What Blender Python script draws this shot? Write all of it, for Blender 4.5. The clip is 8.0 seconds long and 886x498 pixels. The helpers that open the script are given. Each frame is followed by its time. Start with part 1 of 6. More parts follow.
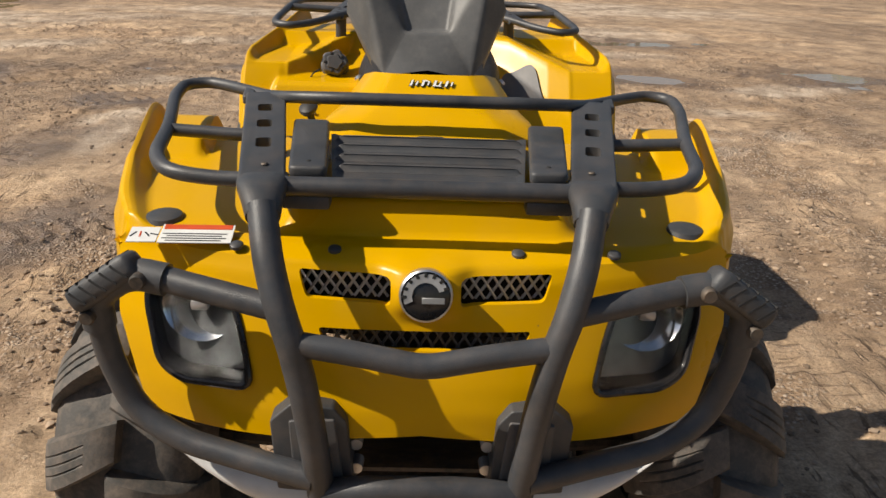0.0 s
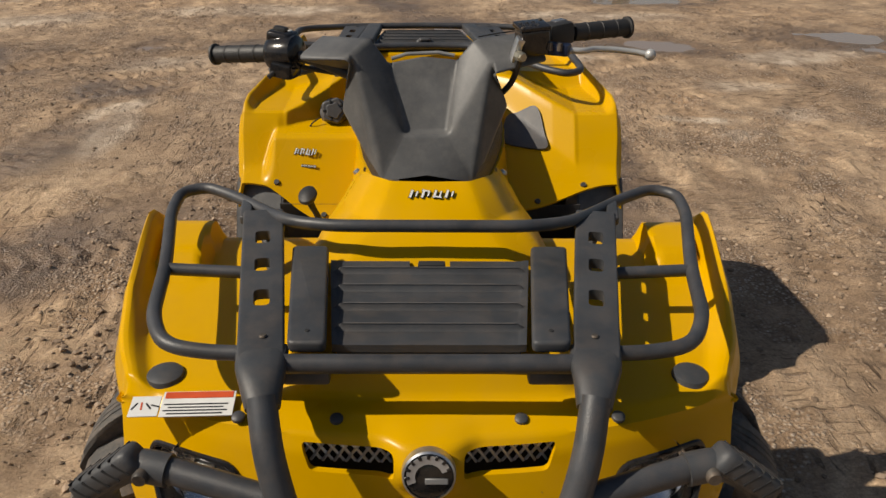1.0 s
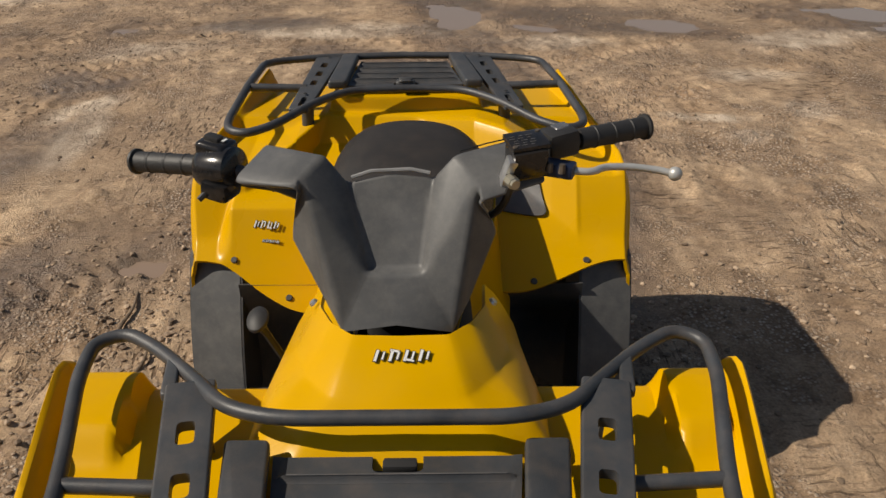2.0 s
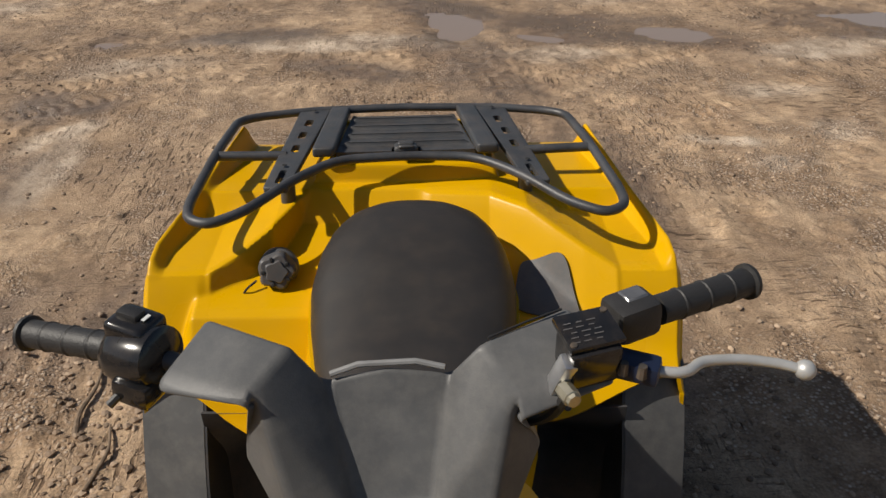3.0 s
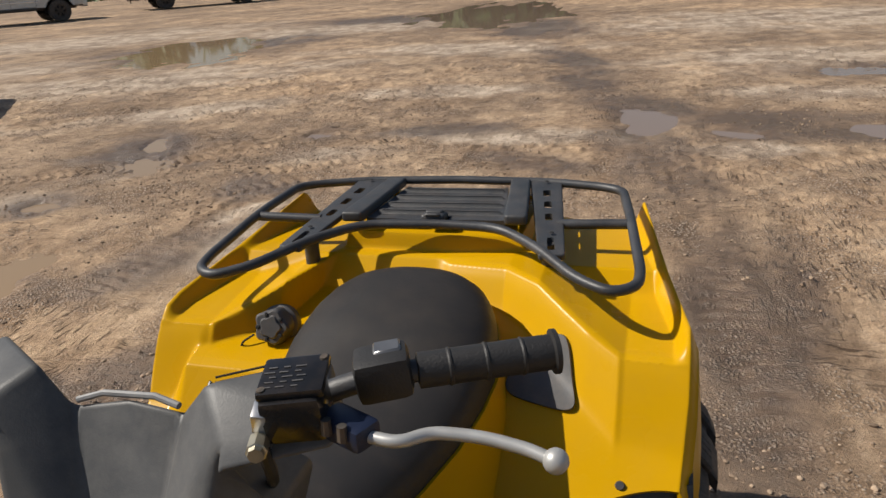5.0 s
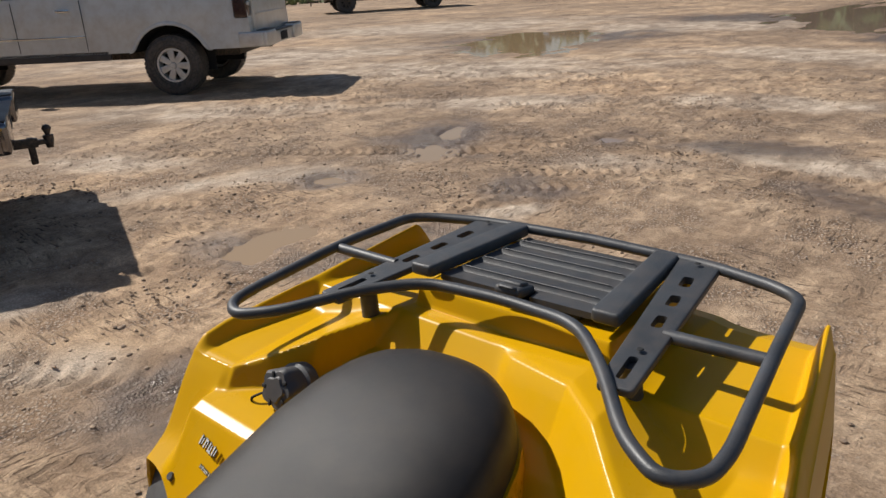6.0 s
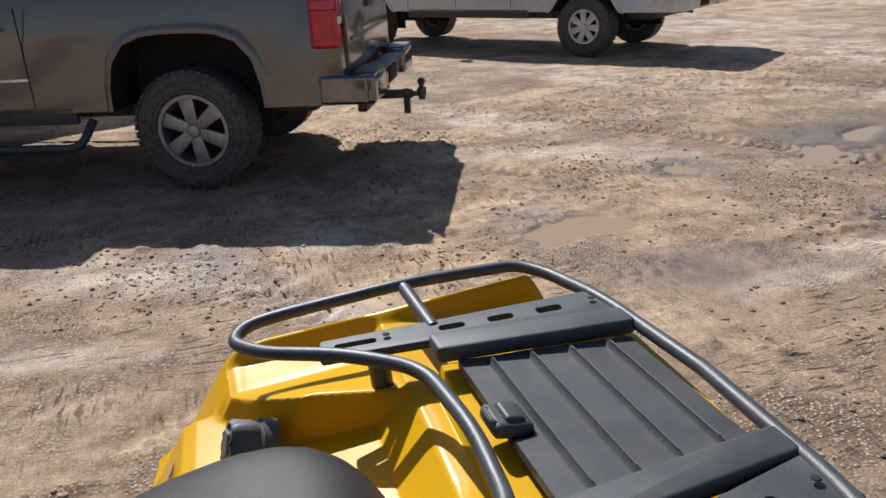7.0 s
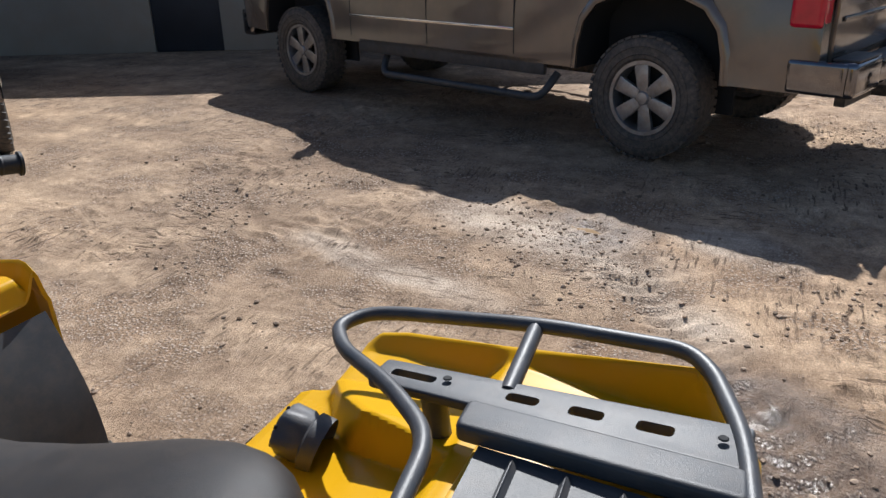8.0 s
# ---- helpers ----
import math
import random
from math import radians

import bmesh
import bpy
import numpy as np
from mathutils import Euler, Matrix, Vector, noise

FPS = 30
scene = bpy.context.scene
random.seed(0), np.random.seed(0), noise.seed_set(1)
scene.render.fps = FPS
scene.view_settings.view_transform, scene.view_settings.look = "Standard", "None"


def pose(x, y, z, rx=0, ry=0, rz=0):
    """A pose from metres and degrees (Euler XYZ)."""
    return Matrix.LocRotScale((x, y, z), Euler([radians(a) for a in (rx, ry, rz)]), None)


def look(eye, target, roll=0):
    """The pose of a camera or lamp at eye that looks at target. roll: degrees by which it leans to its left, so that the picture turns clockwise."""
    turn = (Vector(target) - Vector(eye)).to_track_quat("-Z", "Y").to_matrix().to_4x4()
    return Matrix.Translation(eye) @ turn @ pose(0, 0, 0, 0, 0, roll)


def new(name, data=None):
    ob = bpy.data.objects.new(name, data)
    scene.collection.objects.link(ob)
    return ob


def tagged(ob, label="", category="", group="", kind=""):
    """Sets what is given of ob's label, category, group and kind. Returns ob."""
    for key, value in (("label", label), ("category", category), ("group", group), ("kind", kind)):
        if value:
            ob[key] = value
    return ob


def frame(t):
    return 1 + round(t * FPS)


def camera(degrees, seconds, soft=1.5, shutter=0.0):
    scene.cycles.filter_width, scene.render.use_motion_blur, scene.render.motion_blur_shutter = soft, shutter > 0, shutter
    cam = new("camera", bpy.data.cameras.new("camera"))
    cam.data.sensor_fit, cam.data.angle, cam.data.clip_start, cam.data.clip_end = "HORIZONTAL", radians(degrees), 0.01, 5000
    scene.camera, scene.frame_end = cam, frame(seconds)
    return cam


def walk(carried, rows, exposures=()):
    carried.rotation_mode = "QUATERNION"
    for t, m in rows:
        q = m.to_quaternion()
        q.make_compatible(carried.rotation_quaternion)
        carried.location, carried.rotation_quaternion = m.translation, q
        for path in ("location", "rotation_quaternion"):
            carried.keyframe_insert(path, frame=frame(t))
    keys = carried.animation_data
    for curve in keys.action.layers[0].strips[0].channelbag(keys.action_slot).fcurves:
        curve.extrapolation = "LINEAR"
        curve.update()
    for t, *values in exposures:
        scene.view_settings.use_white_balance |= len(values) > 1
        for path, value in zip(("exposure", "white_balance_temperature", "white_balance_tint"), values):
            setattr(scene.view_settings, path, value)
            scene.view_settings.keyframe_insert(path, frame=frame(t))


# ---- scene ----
cam = camera(60.8, 8.0)
PATH = [
    (0, (-0.022, -1.944, 1.221), (0.062, -0.088, 0.48), 2.1),
    (0.5, (0.017, -1.909, 1.37), (0.09, -0.074, 0.579), 1.3),
    (1, (-0.012, -1.808, 1.492), (0.049, -0.008, 0.621), 0.6),
    (1.2, (-0.02, -1.751, 1.526), (0.036, 0.036, 0.63), 0.4),
    (1.5, (-0.025, -1.646, 1.561), (0.041, 0.128, 0.639), 0.3),
    (1.8, (0.016, -1.515, 1.609), (0.075, 0.247, 0.665), 0.3),
    (2.1, (0.035, -1.374, 1.664), (0.108, 0.374, 0.695), 0.4),
    (3.3, (0.019, -0.933, 1.698), (0.085, 0.813, 0.725), -0.2),
    (3.5, (0.012, -0.926, 1.707), (0.075, 0.82, 0.733), -0.4),
    (4, (0.069, -1.005, 1.669), (0.056, 0.77, 0.747), -3.4),
    (4.2, (0.155, -1.05, 1.659), (0.068, 0.751, 0.794), -5.0),
    (5.3, (0.563, -0.739, 1.575), (-0.155, 0.992, 0.878), -2.5),
    (5.5, (0.607, -0.606, 1.584), (-0.255, 1.061, 0.893), -2.5),
    (6, (0.734, -0.3, 1.562), (-0.522, 1.094, 0.869), -3.1),
    (6.5, (0.776, 0.041, 1.541), (-0.805, 1.04, 0.831), -3.2),
    (7, (0.731, 0.419, 1.555), (-1.063, 0.918, 0.825), -2.8),
    (7.5, (0.678, 0.712, 1.545), (-1.171, 0.616, 0.788), -2.0),
    (8, (0.469, 0.906, 1.531), (-1.234, 0.195, 0.761), -1.2),
]
walk(cam, [(t, look(eye, target, roll)) for t, eye, target, roll in PATH],
     [(0.0, 0.27, 7000, 10), (0.6, 0.00, 7050, 10), (1.5, -0.13, 7150, 10), (3.5, 0.03, 6700, 10), (5.5, 0.03, 6600, 10), (6.5, 0.27, 6100, 10), (8.0, 0.44, 5850, 10)])

# ---- light, sky, exposure ----
SUN_TRAVEL = Vector((1.02, 0.18, -1.0)).normalized()
world = bpy.data.worlds.new("sky")
scene.world = world
world.use_nodes = True
wn = world.node_tree.nodes
sky = wn.new("ShaderNodeTexSky")
sky.sky_type = "NISHITA"
sky.sun_disc = False
sky.sun_elevation = radians(44.5)
sky.sun_rotation = radians(-101.0)
wn["Background"].inputs["Strength"].default_value = 0.062
world.node_tree.links.new(sky.outputs[0], wn["Background"].inputs["Color"])
sun = new("sun", bpy.data.lights.new("sun", "SUN"))
sun.data.energy = 4.9
sun.data.angle = radians(0.53)
sun.data.color = (1.0, 0.95, 0.87)
sun.matrix_world = look((-8, 0, 8), Vector((-8, 0, 8)) + SUN_TRAVEL)


# ---- materials ----
def material(name, base, rough=0.5, metal=0.0, vary=0.15, scale=6.0, bump=0.0, bump_scale=200.0, dust=None, dust_amount=0.0,
             coat=0.0, spec=0.5, emit=None, sheen=0.0):
    """A surface with colour drift at two sizes, dust in patches and a fine relief."""
    m = bpy.data.materials.new(name)
    m.use_nodes = True
    nt = m.node_tree
    n, link = nt.nodes, nt.links.new
    p = n["Principled BSDF"]
    co = n.new("ShaderNodeTexCoord")
    big = n.new("ShaderNodeTexNoise")
    big.inputs["Scale"].default_value = scale
    big.inputs["Detail"].default_value = 6
    fine = n.new("ShaderNodeTexNoise")
    fine.inputs["Scale"].default_value = bump_scale
    fine.inputs["Detail"].default_value = 3
    link(co.outputs["Object"], big.inputs["Vector"])
    link(co.outputs["Object"], fine.inputs["Vector"])
    ramp = n.new("ShaderNodeValToRGB")
    ramp.color_ramp.elements[0].position, ramp.color_ramp.elements[1].position = 0.3, 0.7
    ramp.color_ramp.elements[0].color = (*[c * (1 - vary) for c in base], 1)
    ramp.color_ramp.elements[1].color = (*[min(1, c * (1 + vary)) for c in base], 1)
    link(big.outputs["Fac"], ramp.inputs["Fac"])
    colour = ramp.outputs["Color"]
    if dust:
        spot = n.new("ShaderNodeTexNoise")
        spot.inputs["Scale"].default_value = scale * 2.7
        spot.inputs["Detail"].default_value = 8
        spot.inputs["Roughness"].default_value = 0.7
        link(co.outputs["Object"], spot.inputs["Vector"])
        cut = n.new("ShaderNodeMapRange")
        cut.inputs["From Min"].default_value, cut.inputs["From Max"].default_value = 0.42, 0.72
        cut.inputs["To Max"].default_value = dust_amount
        link(spot.outputs["Fac"], cut.inputs["Value"])
        mix = n.new("ShaderNodeMix")
        mix.data_type = "RGBA"
        link(cut.outputs["Result"], mix.inputs["Factor"])
        link(colour, mix.inputs["A"])
        mix.inputs["B"].default_value = (*dust, 1)
        colour = mix.outputs["Result"]
    link(colour, p.inputs["Base Color"])
    rr = n.new("ShaderNodeMapRange")
    rr.inputs["To Min"].default_value, rr.inputs["To Max"].default_value = max(0.02, rough - 0.1), min(1, rough + 0.1)
    link(big.outputs["Fac"], rr.inputs["Value"])
    link(rr.outputs["Result"], p.inputs["Roughness"])
    p.inputs["Metallic"].default_value = metal
    p.inputs["Coat Weight"].default_value = coat
    p.inputs["Coat Roughness"].default_value = 0.08
    p.inputs["Specular IOR Level"].default_value = spec
    p.inputs["Sheen Weight"].default_value = sheen
    if bump:
        b = n.new("ShaderNodeBump")
        b.inputs["Strength"].default_value = bump
        b.inputs["Distance"].default_value = 0.002
        link(fine.outputs["Fac"], b.inputs["Height"])
        link(b.outputs["Normal"], p.inputs["Normal"])
    return m


DUST = (0.30, 0.21, 0.14)
yellow = material("yellow_plastic", (0.60, 0.325, 0.001), 0.30, vary=0.05, scale=3.0, bump=0.02, bump_scale=300, dust=DUST, dust_amount=0.06, spec=0.17)
black_plastic = material("black_plastic", (0.040, 0.043, 0.048), 0.50, vary=0.25, scale=9, bump=0.25, bump_scale=700, dust=DUST, dust_amount=0.12)
tube_black = material("powder_coated_steel", (0.040, 0.043, 0.049), 0.46, vary=0.3, scale=14, bump=0.2, bump_scale=500, dust=DUST, dust_amount=0.10)
grey_plastic = material("faded_grey_plastic", (0.090, 0.091, 0.093), 0.48, vary=0.14, scale=9, bump=0.10, bump_scale=500, dust=(0.22, 0.21, 0.195), dust_amount=0.32, spec=0.32)
vinyl = material("seat_vinyl", (0.026, 0.0235, 0.0225), 0.48, vary=0.06, scale=8, bump=0.35, bump_scale=900, dust=DUST, dust_amount=0.05, spec=0.32)
rubber = material("tyre_rubber", (0.060, 0.056, 0.052), 0.72, vary=0.3, scale=12, bump=0.4, bump_scale=150, dust=(0.26, 0.20, 0.155), dust_amount=0.5)
lamp_grey = material("grey_lamp_housing", (0.17, 0.17, 0.175), 0.22, 0.6, vary=0.4, scale=25)
silver_paint = material("silver_painted_guard", (0.66, 0.66, 0.65), 0.42, vary=0.1, scale=10, dust=DUST, dust_amount=0.15)
pad_grey = material("dark_grey_pad", (0.075, 0.075, 0.078), 0.5, vary=0.2, scale=12, bump=0.3, bump_scale=500, dust=DUST, dust_amount=0.15)
visor_grey = material("light_grey_plastic", (0.20, 0.20, 0.20), 0.4, vary=0.15, scale=40)
lamp_silver = material("satin_lamp_housing", (0.42, 0.42, 0.43), 0.3, 0.5, vary=0.3, scale=25)
dark_chrome = material("dark_chrome", (0.19, 0.19, 0.205), 0.12, 1.0, vary=0.2, scale=8, dust=DUST, dust_amount=0.08)
grip_rubber = material("grip_rubber", (0.022, 0.021, 0.021), 0.55, vary=0.2, scale=20, bump=0.3, bump_scale=400)
gloss_black = material("gloss_black_plastic", (0.012, 0.012, 0.013), 0.16, vary=0.2, scale=15, dust=DUST, dust_amount=0.06)
lever_alloy = material("satin_lever_alloy", (0.46, 0.46, 0.45), 0.42, 0.4, vary=0.12, scale=30, dust=DUST, dust_amount=0.12)
chrome = material("chrome", (0.75, 0.75, 0.76), 0.13, 1.0, vary=0.08, scale=10)
alloy = material("cast_alloy", (0.62, 0.63, 0.65), 0.33, 0.9, vary=0.12, scale=30, dust=DUST, dust_amount=0.15)
dusty_alloy = material("dusty_alloy", (0.34, 0.34, 0.35), 0.4, 0.8, vary=0.3, scale=14, dust=DUST, dust_amount=0.4)
dark_steel = material("dirty_steel", (0.06, 0.055, 0.05), 0.6, 0.4, vary=0.4, scale=12, bump=0.3, bump_scale=120, dust=DUST, dust_amount=0.5)
silver_plate = material("silver_skid_plate", (0.66, 0.66, 0.65), 0.38, 0.6, vary=0.12, scale=10, dust=DUST, dust_amount=0.15)
white_print = material("white_print", (0.66, 0.66, 0.64), 0.4, vary=0.06, scale=40)
red_print = material("red_print", (0.55, 0.075, 0.02), 0.4, vary=0.1, scale=40)
ink = material("black_print", (0.02, 0.02, 0.022), 0.4, vary=0.1, scale=40)
blue_lever = material("blue_anodised", (0.016, 0.024, 0.055), 0.4, 0.3, vary=0.15, scale=40)
brass = material("dull_brass", (0.44, 0.40, 0.31), 0.38, 0.8, vary=0.15, scale=60)
smoked_lens = material("smoked_lens", (0.03, 0.012, 0.012), 0.2, vary=0.2, scale=12, coat=0.5)
red_lens = material("red_lens", (0.58, 0.008, 0.035), 0.15, vary=0.12, scale=12, coat=0.5)
bronze_paint = material("bronze_paint", (0.165, 0.135, 0.112), 0.24, 0.35, vary=0.1, scale=2.5, dust=DUST, dust_amount=0.18, coat=1.0)
white_paint = material("white_paint", (0.66, 0.66, 0.63), 0.32, vary=0.05, scale=2.5, dust=(0.42, 0.34, 0.24), dust_amount=0.4, coat=0.3)
tan_paint = material("tan_paint", (0.42, 0.36, 0.27), 0.32, vary=0.05, scale=2.5, dust=DUST, dust_amount=0.3, coat=0.3)
liner = material("wheel_arch_liner", (0.014, 0.014, 0.015), 0.85, vary=0.3, scale=6)
dark_glass = material("tinted_glass", (0.01, 0.012, 0.014), 0.04, vary=0.05, scale=2, coat=0.6)
wall_paint = material("beige_sheet_metal", (0.30, 0.265, 0.215), 0.55, vary=0.1, scale=1.5, bump=0.1, bump_scale=40, dust=DUST, dust_amount=0.3)
door_paint = material("dark_blue_door_paint", (0.02, 0.025, 0.035), 0.45, vary=0.2, scale=2)
wood = material("dry_stick_bark", (0.17, 0.12, 0.08), 0.85, vary=0.35, scale=40, bump=0.6, bump_scale=150)
stone = material("gravel_stone", (0.34, 0.26, 0.19), 0.85, vary=0.3, scale=15, bump=0.5, bump_scale=90)
# every stone its own shade
sn, sl = stone.node_tree.nodes, stone.node_tree.links
geo_info, shade, tint = sn.new("ShaderNodeNewGeometry"), sn.new("ShaderNodeValToRGB"), sn.new("ShaderNodeMix")
shade.color_ramp.elements[0].color, shade.color_ramp.elements[1].color = (0.45, 0.40, 0.36, 1), (1.30, 1.25, 1.20, 1)
tint.data_type, tint.blend_type = "RGBA", "MULTIPLY"
tint.inputs["Factor"].default_value = 1.0
sl.new(geo_info.outputs["Random Per Island"], shade.inputs["Fac"])
sl.new(sn["Color Ramp"].outputs["Color"], tint.inputs["A"])
sl.new(shade.outputs["Color"], tint.inputs["B"])
sl.new(tint.outputs["Result"], sn["Principled BSDF"].inputs["Base Color"])
foliage = material("foliage", (0.06, 0.10, 0.025), 0.6, vary=0.45, scale=3)
grass_green = material("grass", (0.10, 0.13, 0.045), 0.7, vary=0.4, scale=0.6)

clear = bpy.data.materials.new("clear_lens")
clear.use_nodes = True
cp = clear.node_tree.nodes["Principled BSDF"]
cp.inputs["Transmission Weight"].default_value = 1.0
cp.inputs["Roughness"].default_value = 0.05
cp.inputs["IOR"].default_value = 1.3
cp.inputs["Base Color"].default_value = (0.9, 0.92, 0.93, 1)


# ---- modelling helpers ----
def put(name, bm, mat, parent=None, label="", smooth=True, sharp=38.0):
    """Link a bmesh as one mesh object, shaded smooth but for its sharp edges."""
    bmesh.ops.recalc_face_normals(bm, faces=bm.faces)
    limit = radians(sharp)
    for f in bm.faces:
        f.smooth = smooth
    for e in bm.edges:
        if len(e.link_faces) == 2 and e.calc_face_angle(0) > limit:
            e.smooth = False
    me = bpy.data.meshes.new(name)
    bm.to_mesh(me)
    bm.free()
    me.materials.append(mat)
    ob = new(name, me)
    if parent:
        ob.parent = parent
    if label:
        tagged(ob, label)
    return ob


def part(name, bm, mat, parent, label="", **kw):
    return put(name, bm, mat, parent, label, **kw)


def fillet(pts, r=0.03, seg=5):
    """A polyline with rounded corners."""
    pts = [Vector(p) for p in pts]
    out = [pts[0]]
    for a, b, c in zip(pts, pts[1:], pts[2:]):
        u, v = (a - b), (c - b)
        d = min(r, u.length * 0.48, v.length * 0.48)
        p, q = b + u.normalized() * d, b + v.normalized() * d
        for i in range(seg + 1):
            t = i / seg
            out.append(p * (1 - t) ** 2 + b * 2 * t * (1 - t) + q * t ** 2)
    return out + [pts[-1]]


def tube(pts, r, n=12, bm=None, closed=False, r_end=None):
    """A round bar swept along points."""
    bm = bm or bmesh.new()
    pts = [Vector(p) for p in pts]
    if closed:
        pts = pts[:-1] if (pts[0] - pts[-1]).length < 1e-6 else pts
    count = len(pts)
    rings, up = [], None
    for i, p in enumerate(pts):
        a = pts[i - 1] if (i or closed) else p
        b = pts[(i + 1) % count] if (i < count - 1 or closed) else p
        d = (b - a).normalized()
        if up is None:
            up = d.orthogonal().normalized()
        up = (up - d * up.dot(d)).normalized()
        side = d.cross(up)
        rr = r if r_end is None else r + (r_end - r) * i / (count - 1)
        rings.append([bm.verts.new(p + (up * math.cos(k * 2 * math.pi / n) + side * math.sin(k * 2 * math.pi / n)) * rr) for k in range(n)])
    pairs = list(zip(rings, rings[1:]))
    for ra, rb in pairs:
        for k in range(n):
            bm.faces.new((ra[k], ra[(k + 1) % n], rb[(k + 1) % n], rb[k]))
    if closed:
        ra, rb = rings[-1], rings[0]
        off = min(range(n), key=lambda o: sum((ra[k].co - rb[(k + o) % n].co).length for k in range(n)))
        for k in range(n):
            bm.faces.new((ra[k], ra[(k + 1) % n], rb[(k + 1 + off) % n], rb[(k + off) % n]))
    else:
        bm.faces.new(rings[0][::-1])
        bm.faces.new(rings[-1])
    return bm


def rbox(size, at=(0, 0, 0), bevel=0.004, seg=2, rot=(0, 0, 0), taper=None):
    """A single rounded box in a bmesh of its own."""
    bm = bmesh.new()
    bmesh.ops.create_cube(bm, size=1)
    for v in bm.verts:
        if taper and v.co.z > 0:
            v.co.x *= taper[0]
            v.co.y *= taper[1]
        v.co = Vector((v.co.x * size[0], v.co.y * size[1], v.co.z * size[2]))
    if bevel:
        bmesh.ops.bevel(bm, geom=list(bm.edges), offset=bevel, segments=seg, profile=0.6, affect="EDGES", clamp_overlap=True)
    bm.transform(pose(*at, *rot))
    return bm


def lathe(profile, n=32, axis="z", arc=360.0):
    """A turned shape from (radius, height) pairs."""
    bm = bmesh.new()
    full = arc >= 359.9
    steps = n if full else n + 1
    rings = []
    for k in range(steps):
        a = radians(arc) * k / n
        ring = []
        for r, h in profile:
            c, s = r * math.cos(a), r * math.sin(a)
            ring.append(bm.verts.new({"z": (c, s, h), "x": (h, c, s), "y": (c, h, s)}[axis]))
        rings.append(ring)
    for k in range(n):
        ra, rb = rings[k], rings[(k + 1) % steps]
        for i in range(len(profile) - 1):
            bm.faces.new((ra[i], ra[i + 1], rb[i + 1], rb[i]))
    bmesh.ops.remove_doubles(bm, verts=bm.verts, dist=1e-5)
    return bm


def sheet(fn, us, vs, thick=0.0):
    """A surface fn(u, v) on a grid, with thickness."""
    bm = bmesh.new()
    grid = [[bm.verts.new(fn(u, v)) for u in us] for v in vs]
    for i in range(len(vs) - 1):
        for j in range(len(us) - 1):
            bm.faces.new((grid[i][j], grid[i][j + 1], grid[i + 1][j + 1], grid[i + 1][j]))
    bmesh.ops.recalc_face_normals(bm, faces=bm.faces)
    if thick:
        # the second skin lies along each point's own normal
        bm.normal_update()
        m, k = len(vs), len(us)
        skin = [[bm.verts.new(v.co + v.normal * thick * -1) for v in row] for row in grid]
        for i in range(m - 1):
            for j in range(k - 1):
                bm.faces.new((skin[i][j], skin[i + 1][j], skin[i + 1][j + 1], skin[i][j + 1]))
        ends = [(0, j) for j in range(k)] + [(i, k - 1) for i in range(1, m)] + [(m - 1, j) for j in range(k - 2, -1, -1)] + [(i, 0) for i in range(m - 2, 0, -1)]
        for (a, b), (c, d) in zip(ends, ends[1:] + ends[:1]):
            bm.faces.new((grid[a][b], grid[c][d], skin[c][d], skin[a][b]))
        bmesh.ops.recalc_face_normals(bm, faces=bm.faces)
    return bm


def prism(outline, depth, axis="y", bevel=0.0, at=0.0):
    """A flat outline extruded along an axis from at to at + depth."""
    bm = bmesh.new()
    def spot(a, b, d):
        return {"y": (a, d, b), "x": (d, a, b), "z": (a, b, d)}[axis]
    lo = [bm.verts.new(spot(a, b, at)) for a, b in outline]
    hi = [bm.verts.new(spot(a, b, at + depth)) for a, b in outline]
    n = len(outline)
    bm.faces.new(lo)
    bm.faces.new(hi[::-1])
    for k in range(n):
        bm.faces.new((lo[k], hi[k], hi[(k + 1) % n], lo[(k + 1) % n]))
    if bevel:
        rims = [e for e in bm.edges if (e.verts[0] in lo) == (e.verts[1] in lo)]
        bmesh.ops.recalc_face_normals(bm, faces=bm.faces)
        bmesh.ops.bevel(bm, geom=rims, offset=bevel, segments=3, profile=0.5, affect="EDGES", clamp_overlap=True)
    return bm


def round_outline(pts, r, seg=4):
    """A closed 2D outline with rounded corners."""
    out, n = [], len(pts)
    for i in range(n):
        a, b, c = Vector(pts[i - 1]), Vector(pts[i]), Vector(pts[(i + 1) % n])
        u, v = a - b, c - b
        d = min(r, u.length * 0.45, v.length * 0.45)
        p, q = b + u.normalized() * d, b + v.normalized() * d
        for k in range(seg + 1):
            t = k / seg
            out.append(tuple(p * (1 - t) ** 2 + b * 2 * t * (1 - t) + q * t * t))
    return out


def cut(bm, cutters):
    """bm with the cutters' volumes taken away."""
    me = bpy.data.meshes.new("shape")
    bmesh.ops.recalc_face_normals(bm, faces=bm.faces)
    bm.to_mesh(me)
    bm.free()
    ob = new("shape", me)
    tools = []
    for c in cutters:
        bmesh.ops.recalc_face_normals(c, faces=c.faces)
        tm = bpy.data.meshes.new("cutter")
        c.to_mesh(tm)
        c.free()
        to = new("cutter", tm)
        tools.append(to)
        mod = ob.modifiers.new("cut", "BOOLEAN")
        mod.operation, mod.object, mod.solver = "DIFFERENCE", to, "EXACT"
    dg = bpy.context.evaluated_depsgraph_get()
    done = bmesh.new()
    ev = ob.evaluated_get(dg)
    done.from_mesh(ev.to_mesh())
    ev.to_mesh_clear()
    for o in (ob, *tools):
        data = o.data
        bpy.data.objects.remove(o)
        bpy.data.meshes.remove(data)
    return done


def blend(x, a, b):
    """0 below a, 1 above b, eased between."""
    t = min(1.0, max(0.0, (x - a) / (b - a)))
    return t * t * (3 - 2 * t)


